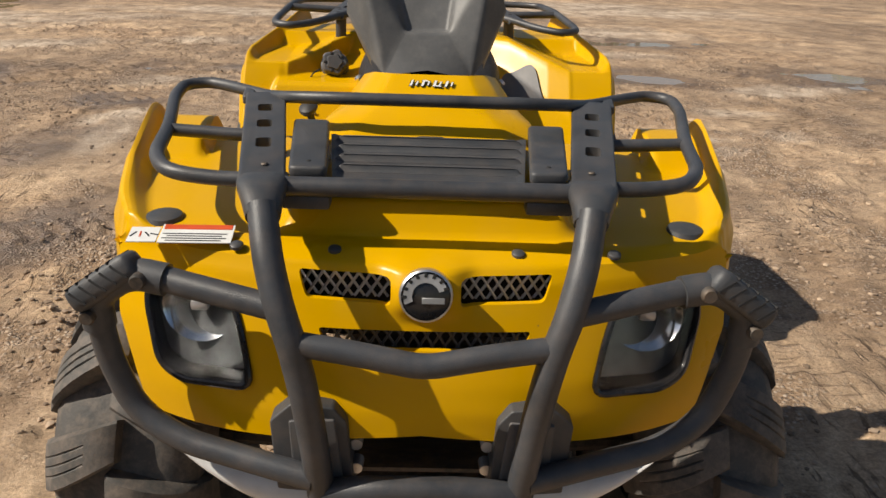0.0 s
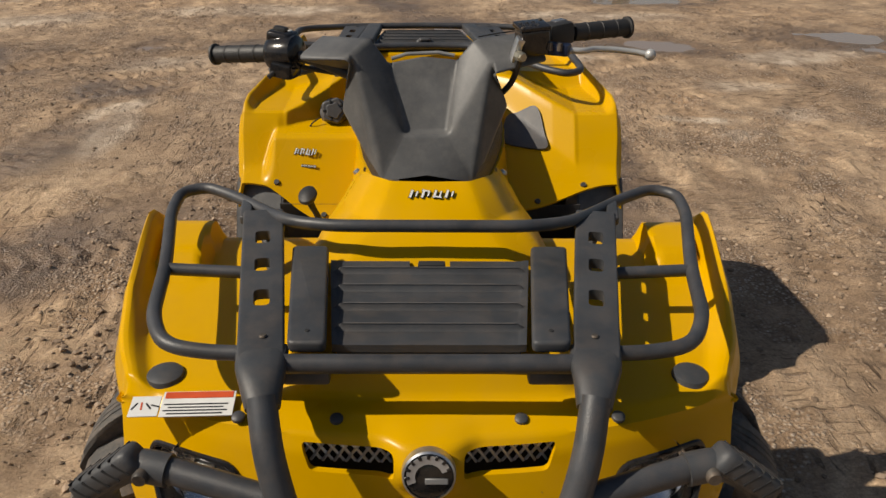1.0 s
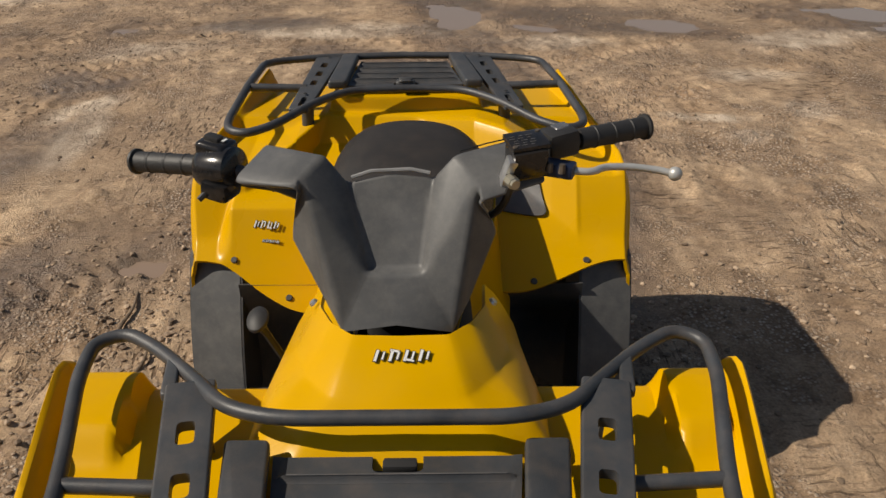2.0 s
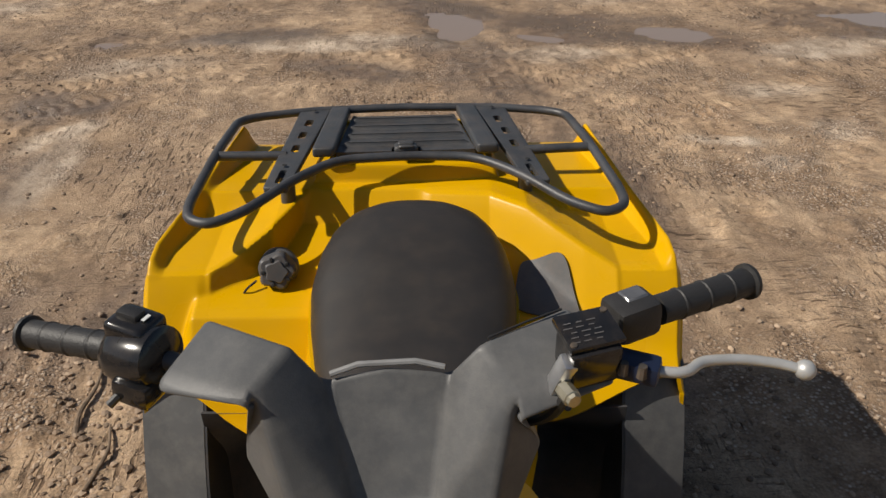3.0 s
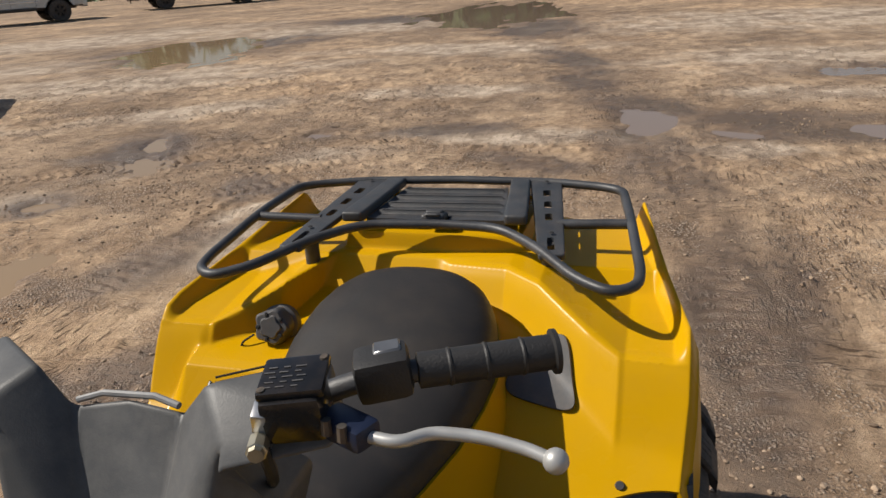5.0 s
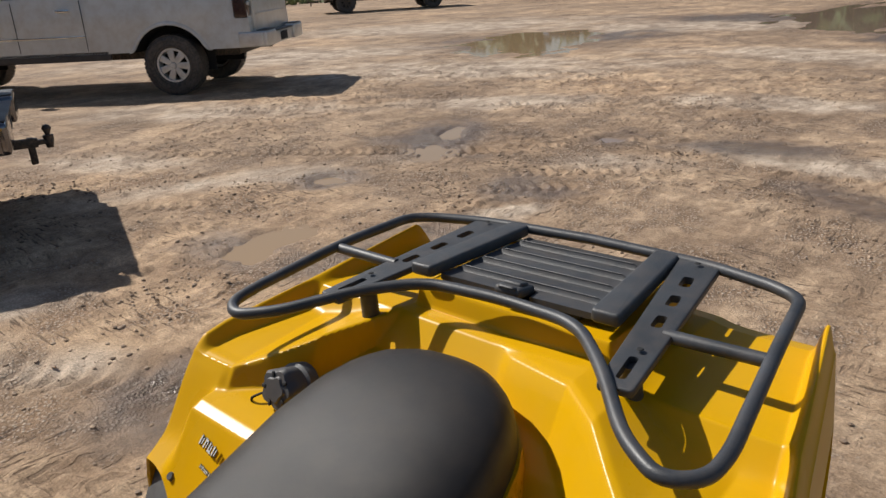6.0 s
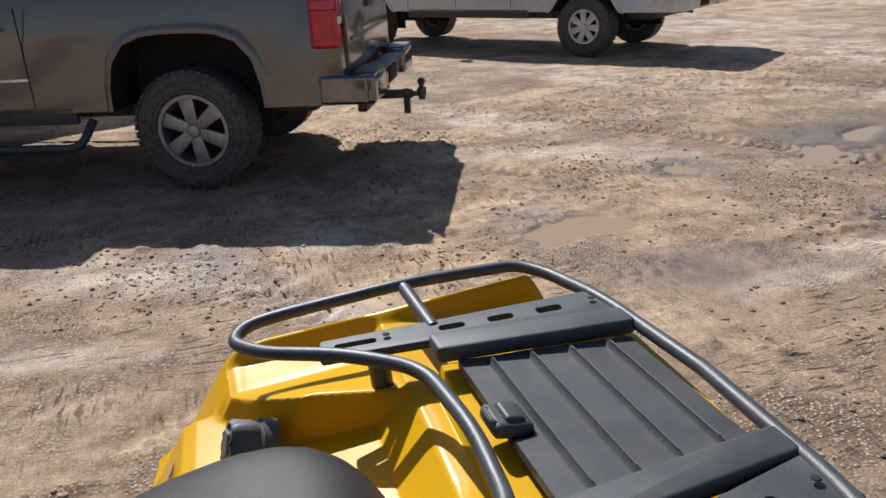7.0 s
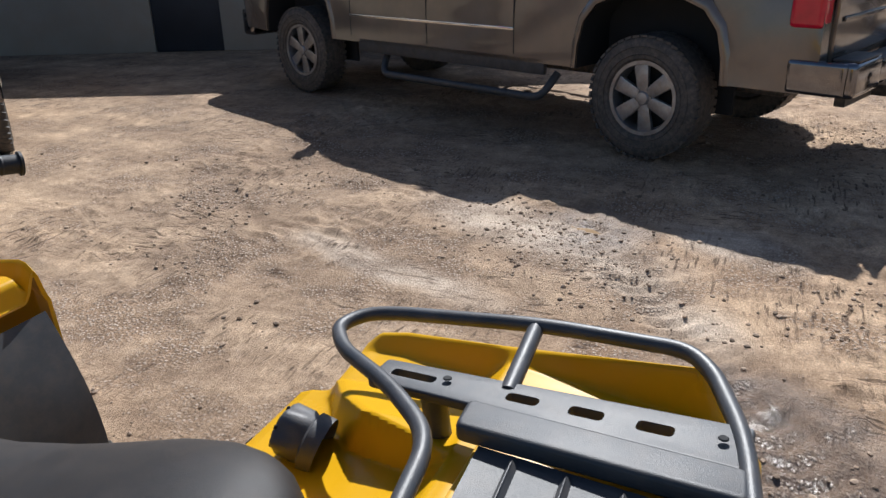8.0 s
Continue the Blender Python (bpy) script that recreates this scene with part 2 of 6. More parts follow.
def track_at(rows, y):
    """Values eased between rows of (y, value...)."""
    if y <= rows[0][0]:
        return rows[0][1:]
    for a, b in zip(rows, rows[1:]):
        if y <= b[0]:
            t = (y - a[0]) / (b[0] - a[0])
            return tuple(p + (q - p) * t for p, q in zip(a[1:], b[1:]))
    return rows[-1][1:]


def thing(name, at, label, category, rz=0.0, group="", kind=""):
    ob = new(name)
    ob.empty_display_size = 0.1
    ob.matrix_world = pose(*at, 0, 0, rz)
    return tagged(ob, label, category, group, kind)


def steps(a, b, n):
    return [a + (b - a) * i / n for i in range(n + 1)]


def slotted_plate(p0, p1, w0, w1, slots, thick=0.006, slot_frac=0.42, up=(0, 0, 1)):
    """A flat strap from p0 to p1 with round-cornered slots cut through it."""
    p0, p1 = Vector(p0), Vector(p1)
    along = p1 - p0
    long = along.length
    side = along.cross(Vector(up)).normalized()
    above = side.cross(along.normalized())
    rim = round_outline([(-w0 / 2, 0), (w0 / 2, 0), (w1 / 2, long), (-w1 / 2, long)], 0.008)
    plate = prism(rim, thick, "z", min(0.0035, thick * 0.3), -thick / 2)
    holes = []
    for a, b in slots:
        half = (w0 + (w1 - w0) * (a + b) / 2) / 2 * slot_frac
        holes.append(prism(round_outline([(-half, a * long), (half, a * long), (half, b * long), (-half, b * long)], 0.0075), 0.12, "z", 0, -0.06))
    plate = cut(plate, holes)
    m = Matrix((side, along.normalized(), above)).transposed().to_4x4()
    plate.transform(Matrix.Translation(p0) @ m)
    return plate


# ---- the ground ----
def lattice(x, y, seed):
    """Smooth random values on a unit lattice."""
    xi, yi = np.floor(x).astype(np.int64), np.floor(y).astype(np.int64)
    fx, fy = x - xi, y - yi
    fx, fy = fx * fx * (3 - 2 * fx), fy * fy * (3 - 2 * fy)
    def rnd(a, b):
        h = (a * 374761393 + b * 668265263 + seed * 144665) & 0x7FFFFFFF
        h = ((h ^ (h >> 13)) * 1274126177) & 0x7FFFFFFF
        return ((h ^ (h >> 16)) & 0xFFFF) / 65535.0
    top = rnd(xi, yi) * (1 - fx) + rnd(xi + 1, yi) * fx
    low = rnd(xi, yi + 1) * (1 - fx) + rnd(xi + 1, yi + 1) * fx
    return top * (1 - fy) + low * fy - 0.5


def fractal(x, y, size, octaves, seed):
    out, amp, total = np.zeros_like(x), 1.0, 0.0
    for k in range(octaves):
        out = out + amp * lattice(x / size, y / size, seed + k * 17)
        total += amp
        amp *= 0.55
        size *= 0.48
    return out / total


# puddles: x, y, half length, half width, turn in degrees
PUDDLES = [
    (-3.10, 2.22, 0.36, 0.19, 105), (-3.93, 4.80, 0.42, 0.17, 128), (-2.72, 5.98, 0.13, 0.12, 0), (-2.62, 6.30, 0.09, 0.07, 0),
    (0.44, 6.45, 0.26, 0.68, 6), (1.22, 6.05, 0.32, 0.18, -35), (2.45, 6.20, 0.34, 0.24, -20), (4.55, 6.60, 0.85, 0.60, -35),
    (-4.30, 5.55, 0.40, 0.12, 120), (-9.1, 14.0, 2.6, 1.5, 112), (-4.1, 21.2, 2.0, 3.8, 8), (-3.50, 0.10, 0.16, 0.06, 65),
    (-3.98, 3.58, 0.14, 0.10, 40), (3.2, 9.6, 1.2, 0.4, 10), (-1.14, 1.47, 0.09, 0.07, 20),
]
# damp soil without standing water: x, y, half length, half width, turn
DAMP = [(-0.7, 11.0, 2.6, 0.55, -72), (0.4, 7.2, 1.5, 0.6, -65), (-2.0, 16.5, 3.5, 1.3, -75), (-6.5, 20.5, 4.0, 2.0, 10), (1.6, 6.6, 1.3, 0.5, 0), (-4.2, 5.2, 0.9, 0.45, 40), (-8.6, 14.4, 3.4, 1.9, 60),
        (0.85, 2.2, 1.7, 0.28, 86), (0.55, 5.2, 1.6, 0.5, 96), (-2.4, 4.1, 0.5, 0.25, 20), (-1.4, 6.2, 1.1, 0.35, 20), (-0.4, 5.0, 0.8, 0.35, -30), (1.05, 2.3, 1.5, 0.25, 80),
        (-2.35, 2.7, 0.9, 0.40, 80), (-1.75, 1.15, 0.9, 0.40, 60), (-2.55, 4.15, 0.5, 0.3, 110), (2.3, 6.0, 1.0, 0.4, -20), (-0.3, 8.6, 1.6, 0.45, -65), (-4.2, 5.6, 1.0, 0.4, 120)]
WATER_Z = -0.012


def bowl(x, y):
    """1 in the middle of a puddle, 0 at its rim and outside."""
    deep = np.zeros_like(x)
    wob = fractal(x, y, 0.45, 3, 91) * 1.5
    for px, py, a, b, turn in PUDDLES:
        c, s = math.cos(radians(turn)), math.sin(radians(turn))
        u, v = (x - px) * c + (y - py) * s, -(x - px) * s + (y - py) * c
        d = np.sqrt((u / a) ** 2 + (v / b) ** 2) + wob
        deep = np.maximum(deep, np.clip(1.35 - d, 0, 1))
    return deep


# tyre tracks: x, y, turn, bend, length, half width
RUTS = [(-3.6, 3.2, -48, 0.02, 4.5, 0.13), (-2.6, 4.6, -50, 0.02, 4.0, 0.13), (-2.2, 0.9, -60, 0.05, 3.5, 0.14), (0.1, 4.3, -4, 0.03, 3.0, 0.11), (-2.4, 2.6, -8, -0.06, 3.0, 0.12),
        (-3.4, -0.9, 62, 0.03, 4.0, 0.14), (-2.6, -1.6, 66, 0.03, 4.0, 0.14), (2.6, 3.2, -30, 0.04, 4.0, 0.13), (-4.3, 1.2, -66, 0.0, 3.0, 0.13), (3.0, 4.6, -58, 0.04, 3.5, 0.12),
        (2.1, 5.3, -62, 0.05, 3.0, 0.12), (0.86, 2.3, 6, 0.02, 3.2, 0.13), (1.30, 2.9, 2, 0.03, 3.6, 0.13), (1.75, 2.6, -12, 0.02, 3.0, 0.12), (0.62, 4.7, 8, -0.02, 3.2, 0.12), (-1.75, 0.2, -14, 0.10, 2.4, 0.11), (1.9, 1.4, -24, 0.05, 3.0, 0.12), (-3.1, 5.4, -40, 0.03, 3.0, 0.12), (-5.3, 3.9, -56, 0.02, 5.0, 0.14),
        (-6.3, 6.2, -58, 0.02, 5.0, 0.14), (-1.2, 7.6, -70, 0.03, 4.5, 0.13)]


def wheel_ruts(x, y):
    """Tread prints left by tyres: (depth, along) of several bent tracks."""
    z = np.zeros_like(x)
    worn = np.clip(0.45 + 3.0 * fractal(x, y, 0.6, 2, 83), 0, 1)
    for x0, y0, turn, bend, length, wide in RUTS:
        c, s = math.cos(radians(turn)), math.sin(radians(turn))
        u, v = -(x - x0) * s + (y - y0) * c, (x - x0) * c + (y - y0) * s
        v = v - bend * u * u
        inside = np.clip(1.4 - np.abs(v) / wide, 0, 1) * np.clip((length / 2 - np.abs(u)) * 2, 0, 1)
        bars = np.tanh(2.5 * np.sin(u * 2 * math.pi / 0.105 + np.abs(v) * 22))
        rim = np.exp(-((np.abs(v) - wide * 1.25) / 0.05) ** 2) * np.clip((length / 2 - np.abs(u)) * 2, 0, 1)
        z += inside * (0.2 + 1.1 * worn) * (-0.009 + 0.0085 * bars) + 0.010 * rim * (0.5 + fractal(x, y, 0.2, 2, 5))
    return z


# churned clumps of mud: x, y, radius, height
CLUMPS = [(-1.62, 2.22, 0.12, 0.09), (-1.45, 2.42, 0.08, 0.06), (-1.75, 1.95, 0.10, 0.05), (-2.5, 3.6, 0.16, 0.05), (2.3, 4.6, 0.16, 0.05), (3.1, 5.1, 0.2, 0.06), (-1.2, 0.9, 0.12, 0.04),
          (-2.9, 0.4, 0.2, 0.05), (-2.2, -0.4, 0.2, 0.04), (1.4, 2.6, 0.12, 0.05)]


def ground_height(x, y):
    out = np.hypot(np.maximum(0, np.abs(x + 1.5) - 7.2), np.maximum(0, np.abs(y - 4.0) - 6.6))
    near = np.exp(-(out / 1.5) ** 2)
    wide = np.exp(-(out / 12.0) ** 2)
    rough = np.clip(fractal(x, y, 1.3, 3, 37) * 4 + 0.5, 0, 1)
    z = 0.034 * fractal(x, y, 2.2, 3, 3) * wide + 0.024 * fractal(x, y, 0.32, 3, 11) * near
    z = z + 0.020 * np.abs(fractal(x, y, 0.15, 3, 29)) * near * (0.35 + rough)
    clod = np.clip(fractal(x, y, 0.085, 2, 23) - 0.05, 0, 1)
    z = z + 0.075 * clod * rough * near
    z = z + 0.030 * np.clip(fractal(x, y, 0.22, 3, 61), 0, 1) ** 2 * near * np.clip(fractal(x, y, 1.1, 2, 71) * 5, 0, 2)
    for cx, cy, size, tall in CLUMPS:
        z = z + 0.45 * tall * np.exp(-(((x - cx) ** 2 + (y - cy) ** 2) / size ** 2)) * np.clip(0.5 + 3.0 * fractal(x, y, 0.07, 2, 301), 0, 1.3)
    z = z + wheel_ruts(x, y)
    return z - bowl(x, y) * (0.042 + 0.03 * (1 - near))


def spread(lo, hi, step, far, grow=1.09):
    """Even spacing between lo and hi, growing to the horizon on both sides."""
    mid = list(np.arange(lo, hi, step))
    up, d = [mid[-1]], step
    while up[-1] < far:
        d *= grow
        up.append(up[-1] + d)
    down, d = [mid[0]], step
    while down[-1] > -far:
        d *= grow
        down.append(down[-1] - d)
    return np.array(down[:0:-1] + mid + up[1:])


gx, gy = np.meshgrid(spread(-8.5, 5.5, 0.021, 900), spread(-2.6, 10.5, 0.021, 900))
gz = ground_height(gx, gy)
rows_n, cols_n = gx.shape
verts = np.stack([gx.ravel(), gy.ravel(), gz.ravel()], 1)
idx = np.arange(rows_n * cols_n).reshape(rows_n, cols_n)
quads = np.stack([idx[:-1, :-1].ravel(), idx[:-1, 1:].ravel(), idx[1:, 1:].ravel(), idx[1:, :-1].ravel()], 1)
gme = bpy.data.meshes.new("ground")
gme.vertices.add(len(verts))
gme.vertices.foreach_set("co", verts.astype(np.float32).ravel())
gme.loops.add(quads.size)
gme.loops.foreach_set("vertex_index", quads.astype(np.int32).ravel())
gme.polygons.add(len(quads))
gme.polygons.foreach_set("loop_start", np.arange(0, quads.size, 4, dtype=np.int32))
gme.polygons.foreach_set("use_smooth", np.ones(len(quads), dtype=bool))
gme.update(calc_edges=True)
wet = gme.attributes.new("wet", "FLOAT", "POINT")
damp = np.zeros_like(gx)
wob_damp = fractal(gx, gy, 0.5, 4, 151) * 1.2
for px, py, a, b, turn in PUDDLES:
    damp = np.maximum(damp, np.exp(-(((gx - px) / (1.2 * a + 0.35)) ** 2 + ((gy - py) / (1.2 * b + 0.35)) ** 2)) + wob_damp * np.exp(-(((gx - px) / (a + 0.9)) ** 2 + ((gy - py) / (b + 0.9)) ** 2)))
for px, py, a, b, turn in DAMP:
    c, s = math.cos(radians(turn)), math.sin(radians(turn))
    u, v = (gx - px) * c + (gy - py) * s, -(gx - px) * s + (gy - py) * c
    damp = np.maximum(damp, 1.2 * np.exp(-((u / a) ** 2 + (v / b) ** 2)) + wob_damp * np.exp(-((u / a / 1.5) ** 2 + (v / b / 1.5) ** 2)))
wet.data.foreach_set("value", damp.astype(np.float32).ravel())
# pale crusted patches, with wet sheen painted in, beside the parked truck and along the tracks, and grazing brightness
# painted far off: x, y, half length, half width, turn
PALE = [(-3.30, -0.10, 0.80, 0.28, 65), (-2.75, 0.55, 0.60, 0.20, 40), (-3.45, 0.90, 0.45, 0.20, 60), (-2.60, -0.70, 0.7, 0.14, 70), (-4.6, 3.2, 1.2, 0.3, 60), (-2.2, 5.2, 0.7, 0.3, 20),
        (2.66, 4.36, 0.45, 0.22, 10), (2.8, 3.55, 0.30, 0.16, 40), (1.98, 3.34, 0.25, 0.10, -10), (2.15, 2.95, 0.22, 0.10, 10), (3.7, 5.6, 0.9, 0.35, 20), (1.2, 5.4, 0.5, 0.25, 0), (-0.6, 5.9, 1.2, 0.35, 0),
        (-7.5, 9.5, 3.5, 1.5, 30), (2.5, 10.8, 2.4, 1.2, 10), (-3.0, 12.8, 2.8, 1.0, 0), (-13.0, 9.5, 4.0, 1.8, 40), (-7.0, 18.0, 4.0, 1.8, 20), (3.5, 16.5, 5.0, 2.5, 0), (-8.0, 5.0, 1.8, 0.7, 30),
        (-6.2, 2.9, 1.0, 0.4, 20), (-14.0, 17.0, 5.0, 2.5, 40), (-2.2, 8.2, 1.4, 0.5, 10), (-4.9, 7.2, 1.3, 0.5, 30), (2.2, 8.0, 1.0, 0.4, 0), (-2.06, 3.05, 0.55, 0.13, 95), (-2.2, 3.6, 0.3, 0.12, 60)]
crust_sheen = gme.attributes.new("crust_sheen", "FLOAT", "POINT")
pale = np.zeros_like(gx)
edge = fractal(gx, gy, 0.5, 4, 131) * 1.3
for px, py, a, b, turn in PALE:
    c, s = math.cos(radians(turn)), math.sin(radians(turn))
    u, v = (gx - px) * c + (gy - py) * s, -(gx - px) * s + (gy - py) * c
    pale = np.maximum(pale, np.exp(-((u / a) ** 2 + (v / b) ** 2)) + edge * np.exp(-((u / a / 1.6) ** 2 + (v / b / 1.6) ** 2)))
crust_sheen.data.foreach_set("value", np.clip(pale, 0, 1).astype(np.float32).ravel())
ground = tagged(new("ground", gme), "sandy brown dirt yard with tyre tracks, clods and damp patches", "ground", kind="structure")

soil = bpy.data.materials.new("yard_dirt")
soil.use_nodes = True
nt = soil.node_tree
n, link = nt.nodes, nt.links.new
p = n["Principled BSDF"]
co = n.new("ShaderNodeTexCoord")


def noise_node(size, detail=6, rough=0.6, stretch=None):
    t = n.new("ShaderNodeTexNoise")
    t.inputs["Scale"].default_value = size
    t.inputs["Detail"].default_value = detail
    t.inputs["Roughness"].default_value = rough
    if stretch:
        mp = n.new("ShaderNodeMapping")
        mp.inputs["Scale"].default_value = stretch
        mp.inputs["Rotation"].default_value = (0, 0, radians(-12))
        link(co.outputs["Object"], mp.inputs["Vector"])
        link(mp.outputs["Vector"], t.inputs["Vector"])
    else:
        link(co.outputs["Object"], t.inputs["Vector"])
    return t.outputs["Fac"]


def ramp_node(fac, *stops):
    r = n.new("ShaderNodeValToRGB")
    el = r.color_ramp.elements
    while len(el) < len(stops):
        el.new(0.5)
    for e, (pos, col) in zip(el, stops):
        e.position, e.color = pos, (*col, 1)
    link(fac, r.inputs["Fac"])
    return r.outputs["Color"]


def mixed(fac, a, b, mode="MIX"):
    m = n.new("ShaderNodeMix")
    m.data_type = "RGBA"
    m.blend_type = mode
    for socket, v in ((m.inputs["Factor"], fac), (m.inputs["A"], a), (m.inputs["B"], b)):
        if isinstance(v, bpy.types.NodeSocket):
            link(v, socket)
        else:
            socket.default_value = v if socket.type != "RGBA" else (*v, 1)
    return m.outputs["Result"]


def ranged(v, a, b, lo=0.0, hi=1.0):
    m = n.new("ShaderNodeMapRange")
    for k, x in (("From Min", a), ("From Max", b), ("To Min", lo), ("To Max", hi)):
        m.inputs[k].default_value = x
    link(v, m.inputs["Value"])
    return m.outputs["Result"]


patches = noise_node(0.75, 9, 0.70, (1.7, 0.75, 1))
mid = noise_node(2.8, 8, 0.68, (1.8, 0.8, 1))
grain = noise_node(11, 10, 0.8)
grit = noise_node(95, 6, 0.8)
dry = ramp_node(grain, (0.25, (0.25, 0.168, 0.104)), (0.5, (0.47, 0.335, 0.218)), (0.75, (0.66, 0.500, 0.350)))
moist = ramp_node(grain, (0.25, (0.12, 0.076, 0.047)), (0.5, (0.225, 0.147, 0.092)), (0.78, (0.36, 0.250, 0.165)))
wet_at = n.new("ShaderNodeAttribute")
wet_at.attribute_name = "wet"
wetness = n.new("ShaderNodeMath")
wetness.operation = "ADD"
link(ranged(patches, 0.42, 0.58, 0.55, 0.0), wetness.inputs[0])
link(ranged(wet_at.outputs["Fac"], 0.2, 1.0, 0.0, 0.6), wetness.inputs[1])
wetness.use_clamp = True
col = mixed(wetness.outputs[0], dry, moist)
broad = noise_node(0.28, 4, 0.55)
col = mixed(0.9, col, ramp_node(broad, (0.36, (0.74, 0.71, 0.69)), (0.5, (1.0, 1.0, 1.0)), (0.62, (1.28, 1.25, 1.20))), "MULTIPLY")
col = mixed(0.5, col, ramp_node(mid, (0.36, (0.62, 0.58, 0.56)), (0.52, (1.0, 1.0, 1.0)), (0.66, (1.38, 1.38, 1.38))), "MULTIPLY")
crust_sheen_at = n.new("ShaderNodeAttribute")
crust_sheen_at.attribute_name = "crust_sheen"
# crusted soil, wet sheen and far brightness all put into the base colour
col = mixed(ranged(crust_sheen_at.outputs["Fac"], 0.2, 0.8, 0.0, 0.75), col, ramp_node(mid, (0.35, (0.36, 0.275, 0.20)), (0.6, (0.66, 0.55, 0.44))))
col = mixed(0.62, col, ramp_node(grit, (0.34, (0.35, 0.34, 0.33)), (0.66, (1.5, 1.48, 1.45))), "MULTIPLY")
vor = n.new("ShaderNodeTexVoronoi")
vor.inputs["Scale"].default_value = 62
link(co.outputs["Object"], vor.inputs["Vector"])
peb = ranged(vor.outputs["Distance"], 0.20, 0.52, 1.0, 0.0)
bed = ranged(noise_node(1.6, 7, 0.7), 0.47, 0.58)
pick = n.new("ShaderNodeMath")
pick.operation = "MULTIPLY"
link(peb, pick.inputs[0])
link(bed, pick.inputs[1])
col = mixed(bed, col, mixed(1.0, col, (0.62, 0.58, 0.55), "MULTIPLY"))
col = mixed(pick.outputs[0], col, ramp_node(vor.outputs["Color"], (0.15, (0.25, 0.185, 0.135)), (0.5, (0.44, 0.345, 0.26)), (0.85, (0.58, 0.48, 0.385))))
def strokes(size, turn, lo, hi):
    t = n.new("ShaderNodeTexNoise")
    t.inputs["Scale"].default_value = 1.0
    t.inputs["Detail"].default_value = 3
    mp = n.new("ShaderNodeMapping")
    mp.inputs["Scale"].default_value = (*size, 1)
    mp.inputs["Rotation"].default_value = (0, 0, radians(turn))
    link(co.outputs["Object"], mp.inputs["Vector"])
    link(mp.outputs["Vector"], t.inputs["Vector"])
    return ranged(t.outputs["Fac"], lo, hi)


def times(a, b):
    m = n.new("ShaderNodeMath")
    m.operation = "MULTIPLY"
    link(a, m.inputs[0])
    link(b, m.inputs[1])
    return m.outputs[0]


marks = mixed(ranged(noise_node(0.9, 4, 0.6), 0.45, 0.55), strokes((7, 46), -14, 0.56, 0.63), strokes((42, 7), 24, 0.56, 0.63))
marks = times(marks, ranged(noise_node(1.1, 5, 0.65), 0.46, 0.57))
col = mixed(marks, col, mixed(1.0, col, (0.36, 0.33, 0.31), "MULTIPLY"))
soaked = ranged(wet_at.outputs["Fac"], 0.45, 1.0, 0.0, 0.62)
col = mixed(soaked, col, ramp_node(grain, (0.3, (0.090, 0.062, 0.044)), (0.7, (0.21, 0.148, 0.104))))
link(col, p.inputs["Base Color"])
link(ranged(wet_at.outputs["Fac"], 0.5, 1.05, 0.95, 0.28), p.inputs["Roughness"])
hsum = n.new("ShaderNodeMath")
hsum.operation = "ADD"
link(grain, hsum.inputs[0])
link(ranged(grit, 0, 1, 0, 0.45), hsum.inputs[1])
hs2 = n.new("ShaderNodeMath")
hs2.operation = "ADD"
link(hsum.outputs[0], hs2.inputs[0])
link(ranged(pick.outputs[0], 0, 1, 0, 0.6), hs2.inputs[1])
bp = n.new("ShaderNodeBump")
bp.inputs["Strength"].default_value = 0.62
bp.inputs["Distance"].default_value = 0.026
hs3 = n.new("ShaderNodeMath")
hs3.operation = "SUBTRACT"
link(hs2.outputs[0], hs3.inputs[0])
link(ranged(marks, 0, 1, 0, 0.7), hs3.inputs[1])
link(hs3.outputs[0], bp.inputs["Height"])
link(bp.outputs["Normal"], p.inputs["Normal"])
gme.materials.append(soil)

muddy = bpy.data.materials.new("muddy_water")
muddy.use_nodes = True
mp_ = muddy.node_tree.nodes["Principled BSDF"]
mp_.inputs["Base Color"].default_value = (0.31, 0.212, 0.122, 1)
mp_.inputs["Roughness"].default_value = 0.05
mp_.inputs["Specular IOR Level"].default_value = 0.30
mp_.inputs["IOR"].default_value = 1.33
still = muddy.copy()
still.name = "still_water"
still.node_tree.nodes["Principled BSDF"].inputs["Base Color"].default_value = (0.25, 0.180, 0.135, 1)
still.node_tree.nodes["Principled BSDF"].inputs["Specular IOR Level"].default_value = 0.5
for px, py, a, b, turn in PUDDLES:
    bm = bmesh.new()
    ring = []
    for k in range(28):
        ang = k * 2 * math.pi / 28
        ring.append(bm.verts.new((1.6 * a * math.cos(ang), 1.6 * b * math.sin(ang), 0)))
    bm.faces.new(ring)
    ob = put("puddle", bm, muddy if px < -2.9 and py < 15 else still)
    ob.matrix_world = pose(px, py, WATER_Z - 0.0012 * PUDDLES.index((px, py, a, b, turn)), 0, 0, turn)
    tagged(ob, "shallow muddy puddle of brown water in the dirt", "puddle", group="puddles in the yard", kind="structure")

# loose stones and crumbs of soil
rng = np.random.default_rng(7)
cnt = 90000
sx = np.concatenate([rng.normal(-1.2, 2.4, cnt // 2), rng.uniform(-7, 5, cnt // 2)])
sy = np.concatenate([rng.normal(2.0, 2.4, cnt // 2), rng.uniform(-2.5, 8.5, cnt // 2)])
sz = ground_height(sx, sy)
rad = 0.0035 + 0.0105 * rng.random(cnt) ** 3
keep = (bowl(sx, sy) < 0.02) & (fractal(sx, sy, 1.0, 4, 201) * 2.2 + 0.25 * rng.normal(size=cnt) > 0.24)
sx, sy, sz, rad = sx[keep], sy[keep], sz[keep], rad[keep]
ico = bmesh.new()
bmesh.ops.create_icosphere(ico, subdivisions=1, radius=1)
iv = np.array([v.co[:] for v in ico.verts])
